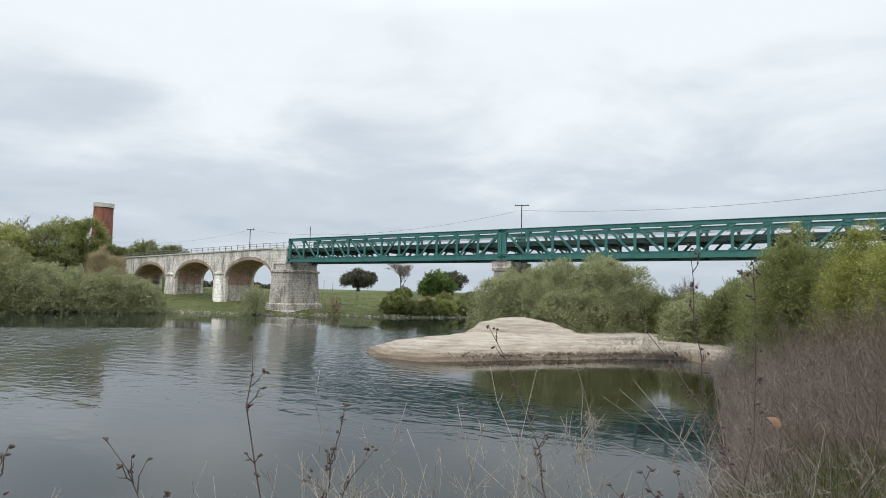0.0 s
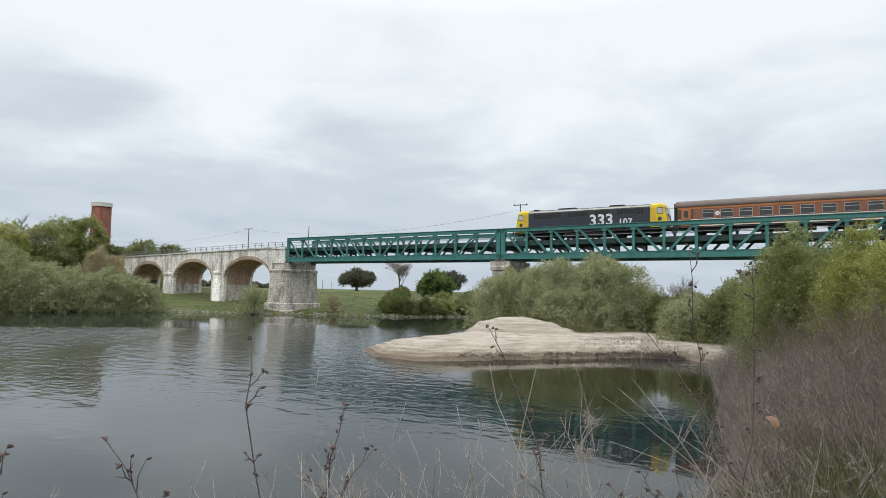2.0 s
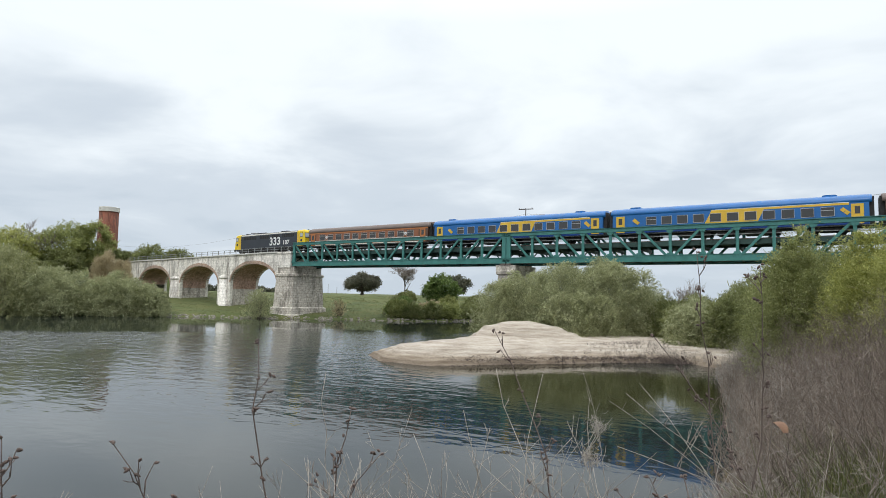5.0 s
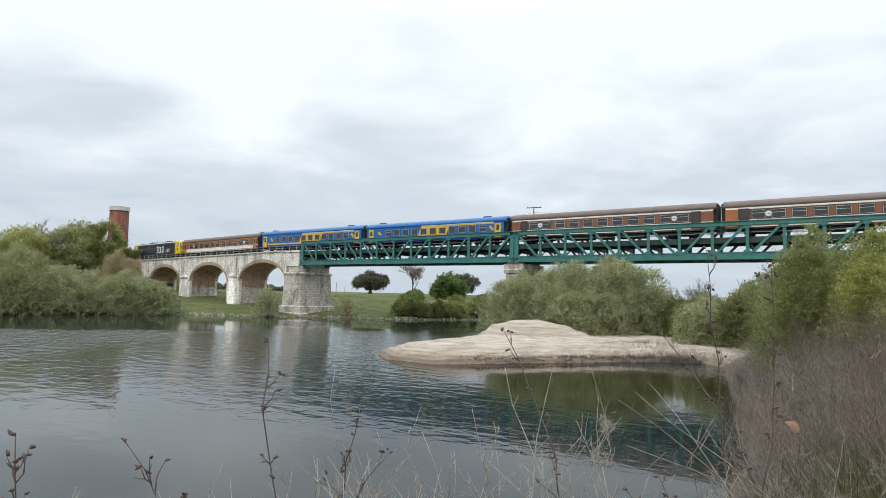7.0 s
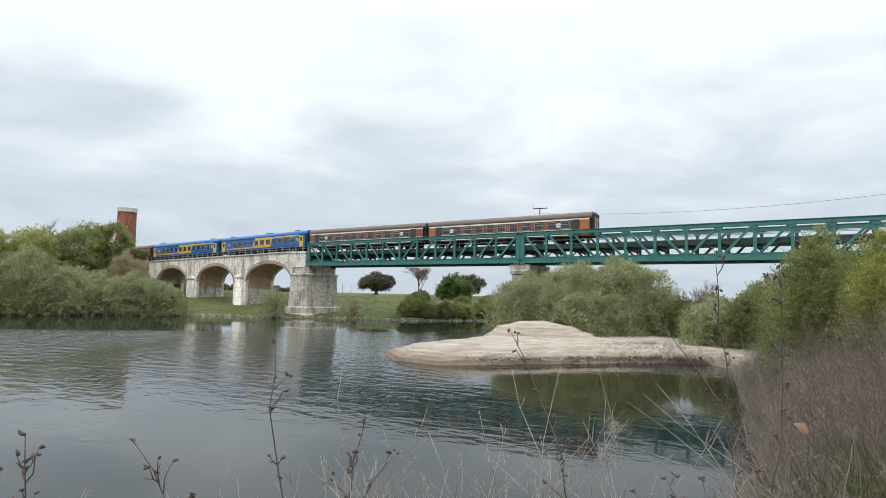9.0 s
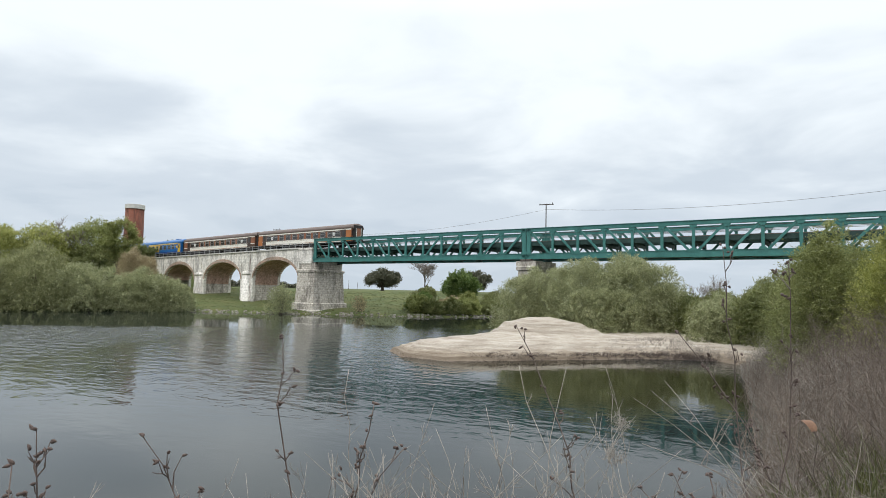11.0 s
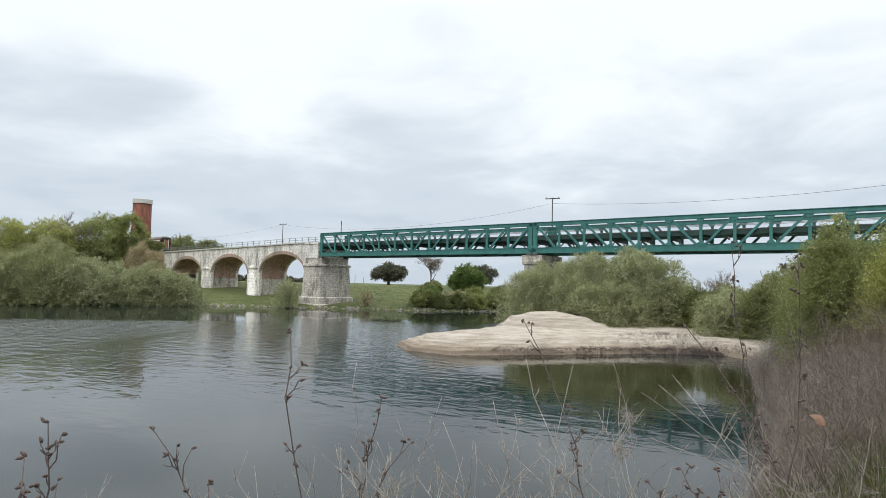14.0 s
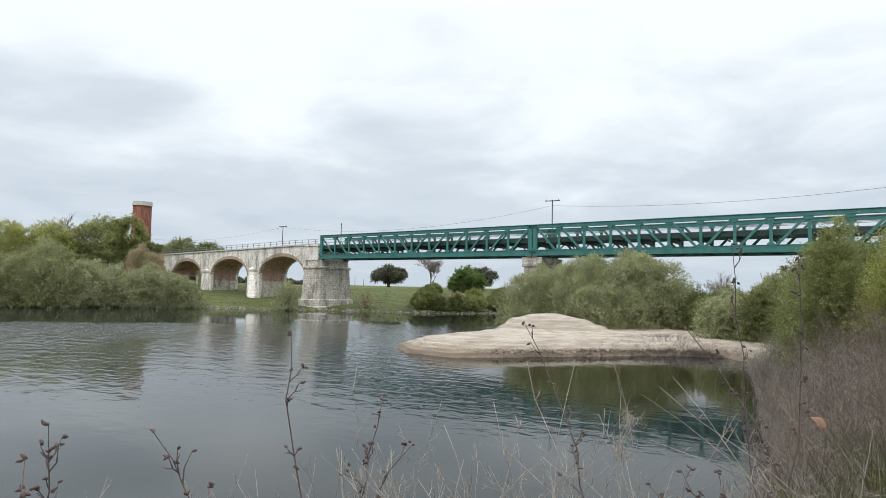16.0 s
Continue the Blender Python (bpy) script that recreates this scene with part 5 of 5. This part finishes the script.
for i, (x, y, zt, r, tw) in enumerate([(50.0, -12.5, 7.8, 4.4, 4500), (54.9, -10.5, 9.0, 5.7, 6500), (59.6, -8.3, 10.0, 5.4, 6750), (62.6, -7.8, 6.6, 2.9, 2500), (57.6, -13.0, 6.1, 4.4, 4000)]):
    bush(x, y, zt, r, L_WILLOW, ML, 200 + i, twigs=tw, z0=0.4, **MID)
for i, (x, y, zt, r, tw, mat) in enumerate([(65.5, -9.0, 5.2, 2.8, 1500, L_MOSS), (69.9, -17.7, 5.2, 3.0, 2000, L_WILLOW), (67.8, -11.8, 4.9, 2.6, 1500, L_MOSS), (68.6, -9.0, 5.5, 3.2, 1500, L_MOSS), (74.0, -15.0, 7.2, 3.2, 1700, L_MOSS), (73.0, -19.1, 6.4, 2.8, 1900, L_MOSS), (75.2, -23.0, 6.2, 2.5, 1700, L_MOSS)]):
    bush(x, y, zt, r, mat, "green willow bush behind the sand bar", 220 + i, twigs=tw, z0=0.7, **MID)
bare_tree(66.5, -6.5, 8.0, 2.4, 12, "thin leafless shrub behind the willows", depth=5, thick=0.06, fine=0.012)
# spring bushes on the near bank
NEAR = dict(leaf=(0.095, 0.032), per=24)
for i, (x, y, zt, r, tw, mat) in enumerate([(76.7, -36.4, 7.2, 1.9, 2500, L_BANK), (77.9, -39.6, 7.9, 2.1, 3200, L_BANK), (80.3, -42.2, 7.7, 2.0, 3000, L_SPRING), (81.5, -44.8, 7.4, 2.2, 3300, L_SPRING), (82.8, -48.0, 7.0, 2.3, 2600, L_SPRING), (77.9, -32.0, 7.3, 2.4, 2300, L_MOSS), (77.8, -36.0, 7.8, 2.4, 2600, L_MOSS), (79.4, -38.4, 7.9, 2.3, 2400, L_BANK)]):
    bush(x, y, zt, r, mat, "yellow-green spring bush above the dry brush" if mat is L_SPRING else "leafy grey-green bush behind the dry brush", 240 + i, twigs=int(tw * 1.35), name="spring_bush", **NEAR)


# dry brush on the near bank: thickets of thin leafless twigs
def brush(name, pts, mat, seed, tall, label, stalks=9, rad=0.0045, side=10, lean=0.4):
    """Bowed stalks, each with many short side twigs that fork once more."""
    rng = np.random.default_rng(seed)
    n = len(pts) * stalks
    base = np.repeat(pts, stalks, 0) + np.c_[rng.normal(size=(n, 2)) * 0.14, np.zeros(n)]
    h = (np.repeat(tall, stalks) * rng.uniform(0.4, 1.1, n))[:, None]
    d = np.c_[rng.normal(size=(n, 2)) * lean, np.ones(n)]
    d /= np.linalg.norm(d, axis=1, keepdims=True)
    bow = rng.normal(size=(n, 3)) * h * np.array([0.24, 0.24, 0.07])
    knots = [base + d * h * k + bow * math.sin(math.pi * k) for k in (0, 0.4, 0.75)] + [base + d * h + bow * 0.5]
    tris = []

    def sides(p, q):
        ax = q - p
        a = np.cross(ax, unit(rng, len(p)))
        a /= np.linalg.norm(a, axis=1, keepdims=True) + 1e-9
        b = np.cross(ax, a)
        b /= np.linalg.norm(b, axis=1, keepdims=True) + 1e-9
        return [a, -0.5 * a + 0.87 * b, -0.5 * a - 0.87 * b]

    def bar(p, q, r0, r1):
        ring = sides(p, q)
        for i in range(3):
            a, b = ring[i], ring[(i + 1) % 3]
            tris.append(np.stack([p + a * r0, p + b * r0, q + b * r1], 1))
            tris.append(np.stack([p + a * r0, q + b * r1, q + a * r1], 1))

    def spike(p, q, r):
        ring = sides(p, q)
        for i in range(3):
            tris.append(np.stack([p + ring[i] * r, p + ring[(i + 1) % 3] * r, q], 1))

    for i, (r0, r1) in enumerate(((1.35, 1.1), (1.1, 0.8), (0.8, 0.4))):
        bar(knots[i], knots[i + 1], rad * r0, rad * r1)
    for j in range(side):
        k = rng.uniform(0.15, 1, (n, 1)) ** 0.8
        p = np.where(k < 0.4, knots[0] + (knots[1] - knots[0]) * k / 0.4,
                     np.where(k < 0.75, knots[1] + (knots[2] - knots[1]) * (k - 0.4) / 0.35, knots[2] + (knots[3] - knots[2]) * (k - 0.75) / 0.25))
        e = d * 0.5 + rng.normal(size=(n, 3)) * 0.7
        e /= np.linalg.norm(e, axis=1, keepdims=True)
        q = p + e * h * rng.uniform(0.07, 0.27, (n, 1))
        spike(p, q, rad * 0.75)
        if j % 3 != 2:
            f = e + rng.normal(size=(n, 3)) * 0.7
            m = p + (q - p) * rng.uniform(0.3, 0.7, (n, 1))
            spike(m, m + f * h * rng.uniform(0.04, 0.12, (n, 1)), rad * 0.55)
    ob = new(name, facets(name, np.concatenate(tris), mat))
    return tagged(ob, label, "dry brush", kind="stuff")


def bank_points(n, seed, x0, x1, y0, y1, test):
    rng = np.random.default_rng(seed)
    x, y = rng.uniform(x0, x1, n), rng.uniform(y0, y1, n)
    dr = -shore_distance(x, y, SHORE_R)
    far = np.hypot(x - EYE.x, y - EYE.y)
    keep = (dr > 0.1) & test(x, y, dr, far)
    x, y, dr, far = x[keep], y[keep], dr[keep], far[keep]
    return np.c_[x, y, land(x, y) - 0.05], dr, far


pts, dr, far = bank_points(6400, 1, 73, 90, -63, -34, lambda x, y, d, f: (f > 6.5) & (x - 78.9 > -0.14 * (y + 69.85)) & ((f > 11) | (wavy(x, y, 1.2) > -0.25)))
brush("dry_brush", pts, M_TWIG_RED, 1, 0.75 + 0.85 * np.clip(dr / 4, 0, 1) + 1.5 * np.clip((far - 8) / 7, 0, 1) * np.clip(dr / 3, 0, 1), "dense reddish-brown leafless brush on the river bank", 3, 0.0042, 9)
pts, dr, far = bank_points(2600, 2, 72, 90, -67, -36, lambda x, y, d, f: (f > 4.2) & (x - 78.9 > -0.115 * (y + 69.85)) & (d < 9) & ((f > 9) | (wavy(x, y, 1.5) > 0.0)))
brush("dry_brush", pts, M_TWIG, 2, 0.55 + 0.6 * np.clip(dr / 3.5, 0, 1), "grey tangled dry twigs on the river bank", 5, 0.0029, 10, 0.6)
pts, dr, far = bank_points(420, 3, 73, 86, -67, -58, lambda x, y, d, f: (f > 2.8) & (x - 78.9 > -0.05 * (y + 69.85) - 0.05) & (wavy(x, y, 1.9) > -0.1))
brush("dry_brush", pts, M_STRAW, 3, 0.5 + 0.45 * np.clip(dr / 4, 0, 1), "pale dry weed stalks on the near bank", 2, 0.0022, 12, 0.5)
pts, dr, far = bank_points(500, 4, 66, 76, -36, -26, lambda x, y, d, f: d < 3)
brush("dry_brush", pts, M_TWIG, 4, 0.45 + 0 * dr, "dry twigs at the edge of the sand bar", 3, 0.006)


rng_e = np.random.default_rng(15)
# low scrub that breaks the pool's edge
pts, dr, far = bank_points(6400, 14, 70, 80, -56.5, -27, lambda x, y, d, f: d < 3.0)
brush("dry_brush", pts, M_STRAW, 14, 0.5 + 0.75 * np.clip(dr, 0, 1.8) * rng_e.uniform(0.3, 1.4, len(dr)), "low pale scrub along the pool's edge", 2, 0.0045)
rng_d = np.random.default_rng(12)
k = np.clip(np.repeat(rng_d.uniform(0.1, 1, 80), 10) + rng_d.normal(size=800) * 0.02, 0, 1)
ex, ey = np.interp(k, [0, 0.25, 0.6, 0.85, 1], [57.0, 60.0, 64.6, 68.0, 70.8]), np.interp(k, [0, 0.25, 0.6, 0.85, 1], [-38.8, -35.2, -28.8, -25.4, -24.2])
ex, ey = ex - rng_d.uniform(-0.3, 1.1, 800) * 0.7, ey + rng_d.uniform(-0.3, 1.1, 800) * 0.6
dz = sand_height(ex, ey)
brush("dry_brush", np.c_[ex, ey, dz - 0.03], M_STALK, 13, 0.10 + 0.32 * k * rng_d.uniform(0.2, 1, 800), "flood debris and dead twigs along the sand's waterline", 5, 0.010, 7, 1.0)
# grey twigs growing over the sand's eastern end
rng_t = np.random.default_rng(41)
tx, ty = rng_t.uniform(62.5, 74, 1800), rng_t.uniform(-30, -20, 1800)
tk = (sand_height(tx, ty) > 0.2) & (ty < -24.6 + 0.75 * (72 - tx)) & (rng_t.uniform(0, 1, 1800) < np.clip((tx - 61.5) / 9, 0, 1))
tx, ty = tx[tk], ty[tk]
brush("dry_brush", np.c_[tx, ty, sand_height(tx, ty) - 0.03], M_TWIG, 42, 0.25 + 0.7 * np.clip((tx - 64) / 8, 0, 1), "grey leafless twigs growing out of the sand", 3, 0.006, 9, 0.5)



def blades(name, pts, seed, tall, per, mat, label, wide=0.006):
    rng = np.random.default_rng(seed)
    n = len(pts) * per
    b = np.repeat(pts, per, 0) + np.c_[rng.normal(size=(n, 2)) * 0.09, np.zeros(n)]
    d = np.c_[rng.normal(size=(n, 2)) * 0.5, np.ones(n)]
    h = tall * rng.uniform(0.5, 1.2, (n, 1))
    s = np.c_[rng.normal(size=(n, 2)), np.zeros(n)]
    s = s / np.linalg.norm(s, axis=1, keepdims=True) * wide
    v = np.stack([b - s, b + s, b + d * h + s * 0.2, b + d * h - s * 0.2], 1)
    return tagged(new(name, facets(name, v, mat)), label, "grass", kind="stuff")


pts, dr, far = bank_points(2600, 5, 76, 90, -68.5, -52, lambda x, y, d, f: (f > 1.6) & (x - 78.9 > -0.12 * (y + 69.85)))
blades("grass", pts, 5, 0.28, 14, M_BLADE, "green grass blades among the dry stalks")
pts, dr, far = bank_points(900, 6, 70, 84, -69, -56, lambda x, y, d, f: (f > 1.5) & (x - 78.9 > -0.16 * (y + 69.85)))
blades("dry_grass", pts, 6, 0.34, 9, M_STRAW, "pale dead grass on the near bank", 0.004)

pts, dr, far = bank_points(4200, 7, 78, 92, -66, -46, lambda x, y, d, f: (f > 4.0) & (f < 13) & (wavy(x, y, 1.5) < 0.35) & (x - 78.9 > -0.03 * (y + 69.85)))
blades("grass", pts, 7, 0.75, 9, M_BLADE, "tall green grass growing through the dry brush", 0.006)

# meadow tufts along the far bank
rng_m = np.random.default_rng(9)
mx, my = rng_m.uniform(-60, 40, 30000), rng_m.uniform(-30, 60, 30000)
dl = shore_distance(mx, my, SHORE_L)
ok = (dl > 0.2) & (dl < 38)
blades("meadow_grass", np.c_[mx, my, land(mx, my) - 0.05][ok], 9, 0.16, 4, M_BLADE, "tufted green meadow grass on the far bank", 0.03)


# stones and mud clods along the far waterline
rng_r = random.Random(31)
b = Build()
for (ax, ay), (bx, by) in zip(SHORE_L[3:11], SHORE_L[4:12]):
    for i in range(int(math.hypot(bx - ax, by - ay) * 5)):
        k, o, r = rng_r.random(), rng_r.uniform(-0.4, 0.9), rng_r.uniform(0.08, 0.3)
        n = Vector((-(by - ay), bx - ax, 0)).normalized()
        x, y = ax + (bx - ax) * k + n.x * o, ay + (by - ay) * k + n.y * o
        z = max(stand(x, y), -0.05)
        ring = [[(x + r * q * math.cos(j * 1.05 + k * 9) * rng_r.uniform(0.8, 1.2), y + r * q * math.sin(j * 1.05 + k * 9), z + h * r) for j in range(6)] for q, h in ((1, -0.4), (0.95, 0.25), (0.5, 0.6))]
        b.loft(ring)
tagged(part("shore_stones", b, surface("shore_stone", (0.10, 0.085, 0.065), (0.34, 0.31, 0.27), 2.5, 0.9, 0.3)), "grey-brown stones and mud along the far waterline", "stones", kind="stuff")


# single dried weeds before the lens
def pod(parent, at, rng, s=1.0):
    """A pointed, ribbed seed pod."""
    d = Vector((rng.uniform(-1, 1), rng.uniform(-1, 1), rng.uniform(-0.9, 0.7))).normalized()
    l = rng.uniform(0.024, 0.036) * s
    part("seed_pod", Build().tube([at, at + d * l * 0.25, at + d * l * 0.6, at + d * l], [0.002, 0.0078 * s, 0.0072 * s, 0.0008], 7), M_POD, parent, "dark dry pointed seed pod", True)


def weed(kind, tip, low, seed, bow=0.05, size=1.0):
    """A bent, knobbly stem with forked side branches, after its kind with pods or a matted head."""
    rng = random.Random(seed)
    tip, low = Vector(tip), Vector(low)
    root = low + (low - tip) * max(0.1, (low.z - stand(low.x, low.y)) / max(tip.z - low.z, 0.05)) * 0.8
    root.z = stand(root.x, root.y) - 0.03
    dark = kind == "pod"
    w = thing("dried_weed", pose(*root), {"pod": "dark dried weed stem with pointed seed pods", "straw": "pale bare dry stalk with forked twigs", "fluff": "dry weed with a fluffy matted head"}[kind], "dry weed", "dry weeds")
    side = Vector((rng.uniform(-1, 1), rng.uniform(-1, 1), 0)).normalized() * (tip - root).length * bow
    ks = [i / 11 for i in range(12)]
    loc = [root.lerp(tip, k) + side * math.sin(k * math.pi) + Vector((rng.uniform(-1, 1), rng.uniform(-1, 1), rng.uniform(-0.4, 0.4))) * 0.015 * (k > 0) - root for k in ks]
    r0 = (0.0056 if dark else 0.0032) * size
    mat = M_STALK if dark else M_STRAW
    part("stem", Build().tube(loc, [r0 * (1 - 0.7 * k) * rng.uniform(0.9, 1.15) for k in ks], 6), mat, w, smooth=True)
    for i in range({"pod": 12, "straw": 7, "fluff": 7}[kind]):
        k = rng.uniform(0.3, 0.97)
        j = min(int(k * 11), 10)
        p = loc[j].lerp(loc[j + 1], k * 11 - j)
        d = (Vector((rng.uniform(-1, 1), rng.uniform(-1, 1), rng.uniform(0.1, 1.1))).normalized() + (loc[j + 1] - loc[j]).normalized() * 0.5).normalized()
        ln = rng.uniform(0.05, 0.19) * (1 - 0.45 * k)
        m = p + d * ln * 0.5 + Vector([rng.uniform(-1, 1) * ln * 0.12 for _ in range(3)])
        q = p + d * ln + Vector((0, 0, 0.02 * rng.random()))
        b = Build().tube([p, m, q], [r0 * 0.5, r0 * 0.4, r0 * 0.2], 5)
        for _ in range(rng.choice((0, 1, 2))):
            e = (d + Vector([rng.uniform(-1, 1) for _ in range(3)]) * 0.8).normalized() * ln * rng.uniform(0.25, 0.5)
            b.tube([m, m + e * 0.5 + Vector((0, 0, -0.003)), m + e], [r0 * 0.36, r0 * 0.28, r0 * 0.15], 4)
        part("branch", b, mat, w)
        if dark:
            for _ in range(rng.choice((1, 2, 3))):
                pod(w, q + Vector([rng.uniform(-0.009, 0.009) for _ in range(3)]), rng, 0.78)
    if dark:
        for k in (5, 7, 7, 9, 9, 10, 11, 11):
            pod(w, loc[k] + Vector([rng.uniform(-0.008, 0.008) for _ in range(3)]), rng, 0.8)
    if kind == "fluff":
        b = Build()
        for i in range(110):
            p = loc[9] + Vector([rng.gauss(0, 0.024) for _ in range(3)])
            d = Vector([rng.uniform(-1, 1) for _ in range(3)]).normalized() * 0.035
            b.tube([p, p + d * 0.5 + Vector((0, 0, -0.008)), p + d], [0.0011, 0.001, 0.0005], 4)
        tagged(part("matted_head", b, M_STRAW, w, "matted dry flower head"), kind="stuff")
    return w


PODS = (
    ((77.98, -66.95, 3.66), (78.05, -66.93, 3.56)),
    ((78.10, -66.80, 3.70), (78.16, -66.82, 3.58)),
    ((78.28, -66.75, 3.72), (78.30, -66.78, 3.58)),
    ((76.86, -68.23, 4.37), (77.03, -68.07, 3.72)),
    ((77.17, -67.97, 4.09), (77.11, -68.06, 3.74)),
    ((77.29, -67.93, 3.91), (77.21, -68.03, 3.75)),
    ((77.46, -67.21, 4.42), (77.60, -67.17, 3.59)),
    ((78.33, -66.70, 4.85), (78.43, -66.71, 3.64)),
    ((78.62, -66.56, 4.78), (78.47, -66.61, 3.62)),
    ((76.67, -68.72, 4.01), (76.72, -68.67, 3.81)),
    ((78.16, -66.83, 4.42), (78.41, -66.82, 3.72)),
    ((76.70, -69.15, 4.01), (76.74, -69.13, 3.90)),
    ((76.54, -69.02, 4.08), (76.58, -68.98, 3.82)),
)
STALKS = (
    ((77.77, -67.79, 4.3), (77.98, -67.74, 3.82)),
    ((77.83, -67.48, 4.26), (77.81, -67.55, 3.85)),
    ((78.03, -67.14, 4.12), (78.4, -67.09, 3.8)),
    ((78.19, -67.48, 4.21), (78.57, -67.45, 3.94)),
    ((78.2, -67.22, 4.22), (78.47, -67.21, 3.78)),
    ((78.19, -67.61, 4.02), (78.49, -67.59, 3.94)),
    ((77.92, -67.44, 4.06), (77.98, -67.47, 3.88)),
    ((77.88, -67.19, 4.03), (77.94, -67.22, 3.76)),
    ((78.14, -67.5, 4.11), (78.12, -67.55, 3.91)),
    ((77.46, -67.54, 4.06), (77.51, -67.56, 3.68)),
    ((77.76, -67.79, 4.07), (77.79, -67.84, 3.81)),
    ((77.2, -67.56, 4.04), (77.14, -67.67, 3.68)),
    ((77.43, -67.86, 4.01), (77.47, -67.89, 3.79)),
    ((77.02, -67.87, 3.89), (77.03, -67.94, 3.68)),
    ((77.05, -68.02, 4.24), (77.13, -68.01, 4.0)),
)
for i, (tip, low) in enumerate(PODS):
    weed("pod", tip, low, 500 + i, 0.11, 1.1)
for i, (tip, low) in enumerate(STALKS):
    weed("straw", tip, low, 560 + i, 0.12, 1.0)
weed("fluff", (77.99, -67.31, 4.14), (78.04, -67.35, 3.85), 590)
weed("fluff", (77.80, -66.84, 4.20), (77.87, -66.85, 3.56), 591)
# tangled pale stalks between them, in loose clumps
rng_s = random.Random(77)
for i, (mid, wide, n, reach) in enumerate(((132, 2.6, 30, 0.28), (137, 5, 10, 0.30), (125, 4, 14, 0.27), (117, 4, 12, 0.25), (109, 4, 10, 0.26), (101, 4, 9, 0.28), (148, 5, 8, 0.31))):
    for k in range(n):
        a, d = radians(rng_s.gauss(mid, wide)), rng_s.uniform(1.9, 3.2)
        x, y = EYE.x + math.cos(a) * d, EYE.y + math.sin(a) * d
        top = EYE.z - d * rng_s.triangular(reach - 0.04, 0.36, reach + 0.02)
        weed("straw", (x + rng_s.uniform(-0.2, 0.2), y + rng_s.uniform(-0.08, 0.08), top), (x, y, top - 0.22), 900 + i * 40 + k, 0.17, 0.9)
# pale gravel lying on the sand ridge
rng_g = np.random.default_rng(21)
gx, gy = rng_g.uniform(58, 74, 2600), rng_g.uniform(-36, -24, 2600)
gd = shore_distance(gx, gy, SAND + [SAND[0]])
ok = (gd > 0.25) & (gd < 3.2) & (wavy(gx, gy, 1.1) > -0.1)
gx, gy = gx[ok], gy[ok]
b = Build()
for x, y, z, r in zip(gx, gy, sand_height(gx, gy), rng_g.uniform(0.02, 0.07, len(gx))):
    a = (x * 37.0) % 6.28
    ring = [(x + r * math.cos(a + k * 1.57), y + r * 0.8 * math.sin(a + k * 1.57), z) for k in range(4)]
    b.add(ring + [(x, y, z + r * 0.6)], [(0, 1, 4), (1, 2, 4), (2, 3, 4), (3, 0, 4)])
tagged(part("gravel", b, surface("pale_gravel", (0.25, 0.21, 0.17), (0.55, 0.50, 0.44), 3, 0.9, 0.0)), "pale gravel scattered on the sand", "gravel", kind="stuff")
# a curled dead leaf caught in the brush
dead = thing("dead_leaf", pose(78.55, -64.66, 3.62, 20, -5, 40), "curled orange-brown dead leaf caught in the twigs", "leaf")
rings = []
for i in range(9):
    a = -1.25 + 2.5 * i / 8
    w = 0.030 * math.cos(a * 0.9) + 0.008
    rings.append([(w * k, 0.07 * math.sin(a), 0.06 * math.cos(a) - 0.35 * (w * k) ** 2 * 8) for k in (-1, -0.5, 0, 0.5, 1)])
part("blade", Build().loft(rings, False, False), surface("dead_leaf", (0.13, 0.065, 0.04), (0.25, 0.145, 0.09), 20, 0.9, 0.3), dead, smooth=True)
part("stalk", Build().tube([(0, -0.068, 0.02), (0.01, -0.10, -0.04), (0.02, -0.11, -0.6)], [0.003, 0.0025, 0.002], 5), M_STALK, dead)


def motions():
    """The train crosses from the river's far end to the arches at nearly even speed: its front by the time."""
    front = [(0.0, 85.4), (1.5, 54.0), (3.5, 12.5), (4.2, -2.2), (5.2, -23.6), (6.5, -51.5), (7.0, -62.0), (8.0, -83.3), (9.0, -104.8), (10.5, -137.8), (11.5, -160.2), (12.5, -182.6), (13.5, -205.2), (16.0, -262.0)]
    ft, fx = zip(*front)
    for veh, offset, length in TRAIN:
        rows = []
        for i in range(65):
            t = i * 0.25
            x = float(np.interp(t, ft, fx)) + offset
            za, zb = (float(rail_z(x + k * length)) for k in (0.17, 0.83))
            tilt = math.degrees(math.atan2(zb - za, 0.66 * length))
            z = za - (zb - za) / 0.66 * 0.17
            rows.append((t, pose(x, 3.0, z, 0, -tilt, 0)))
        walk(veh, rows)


motions()
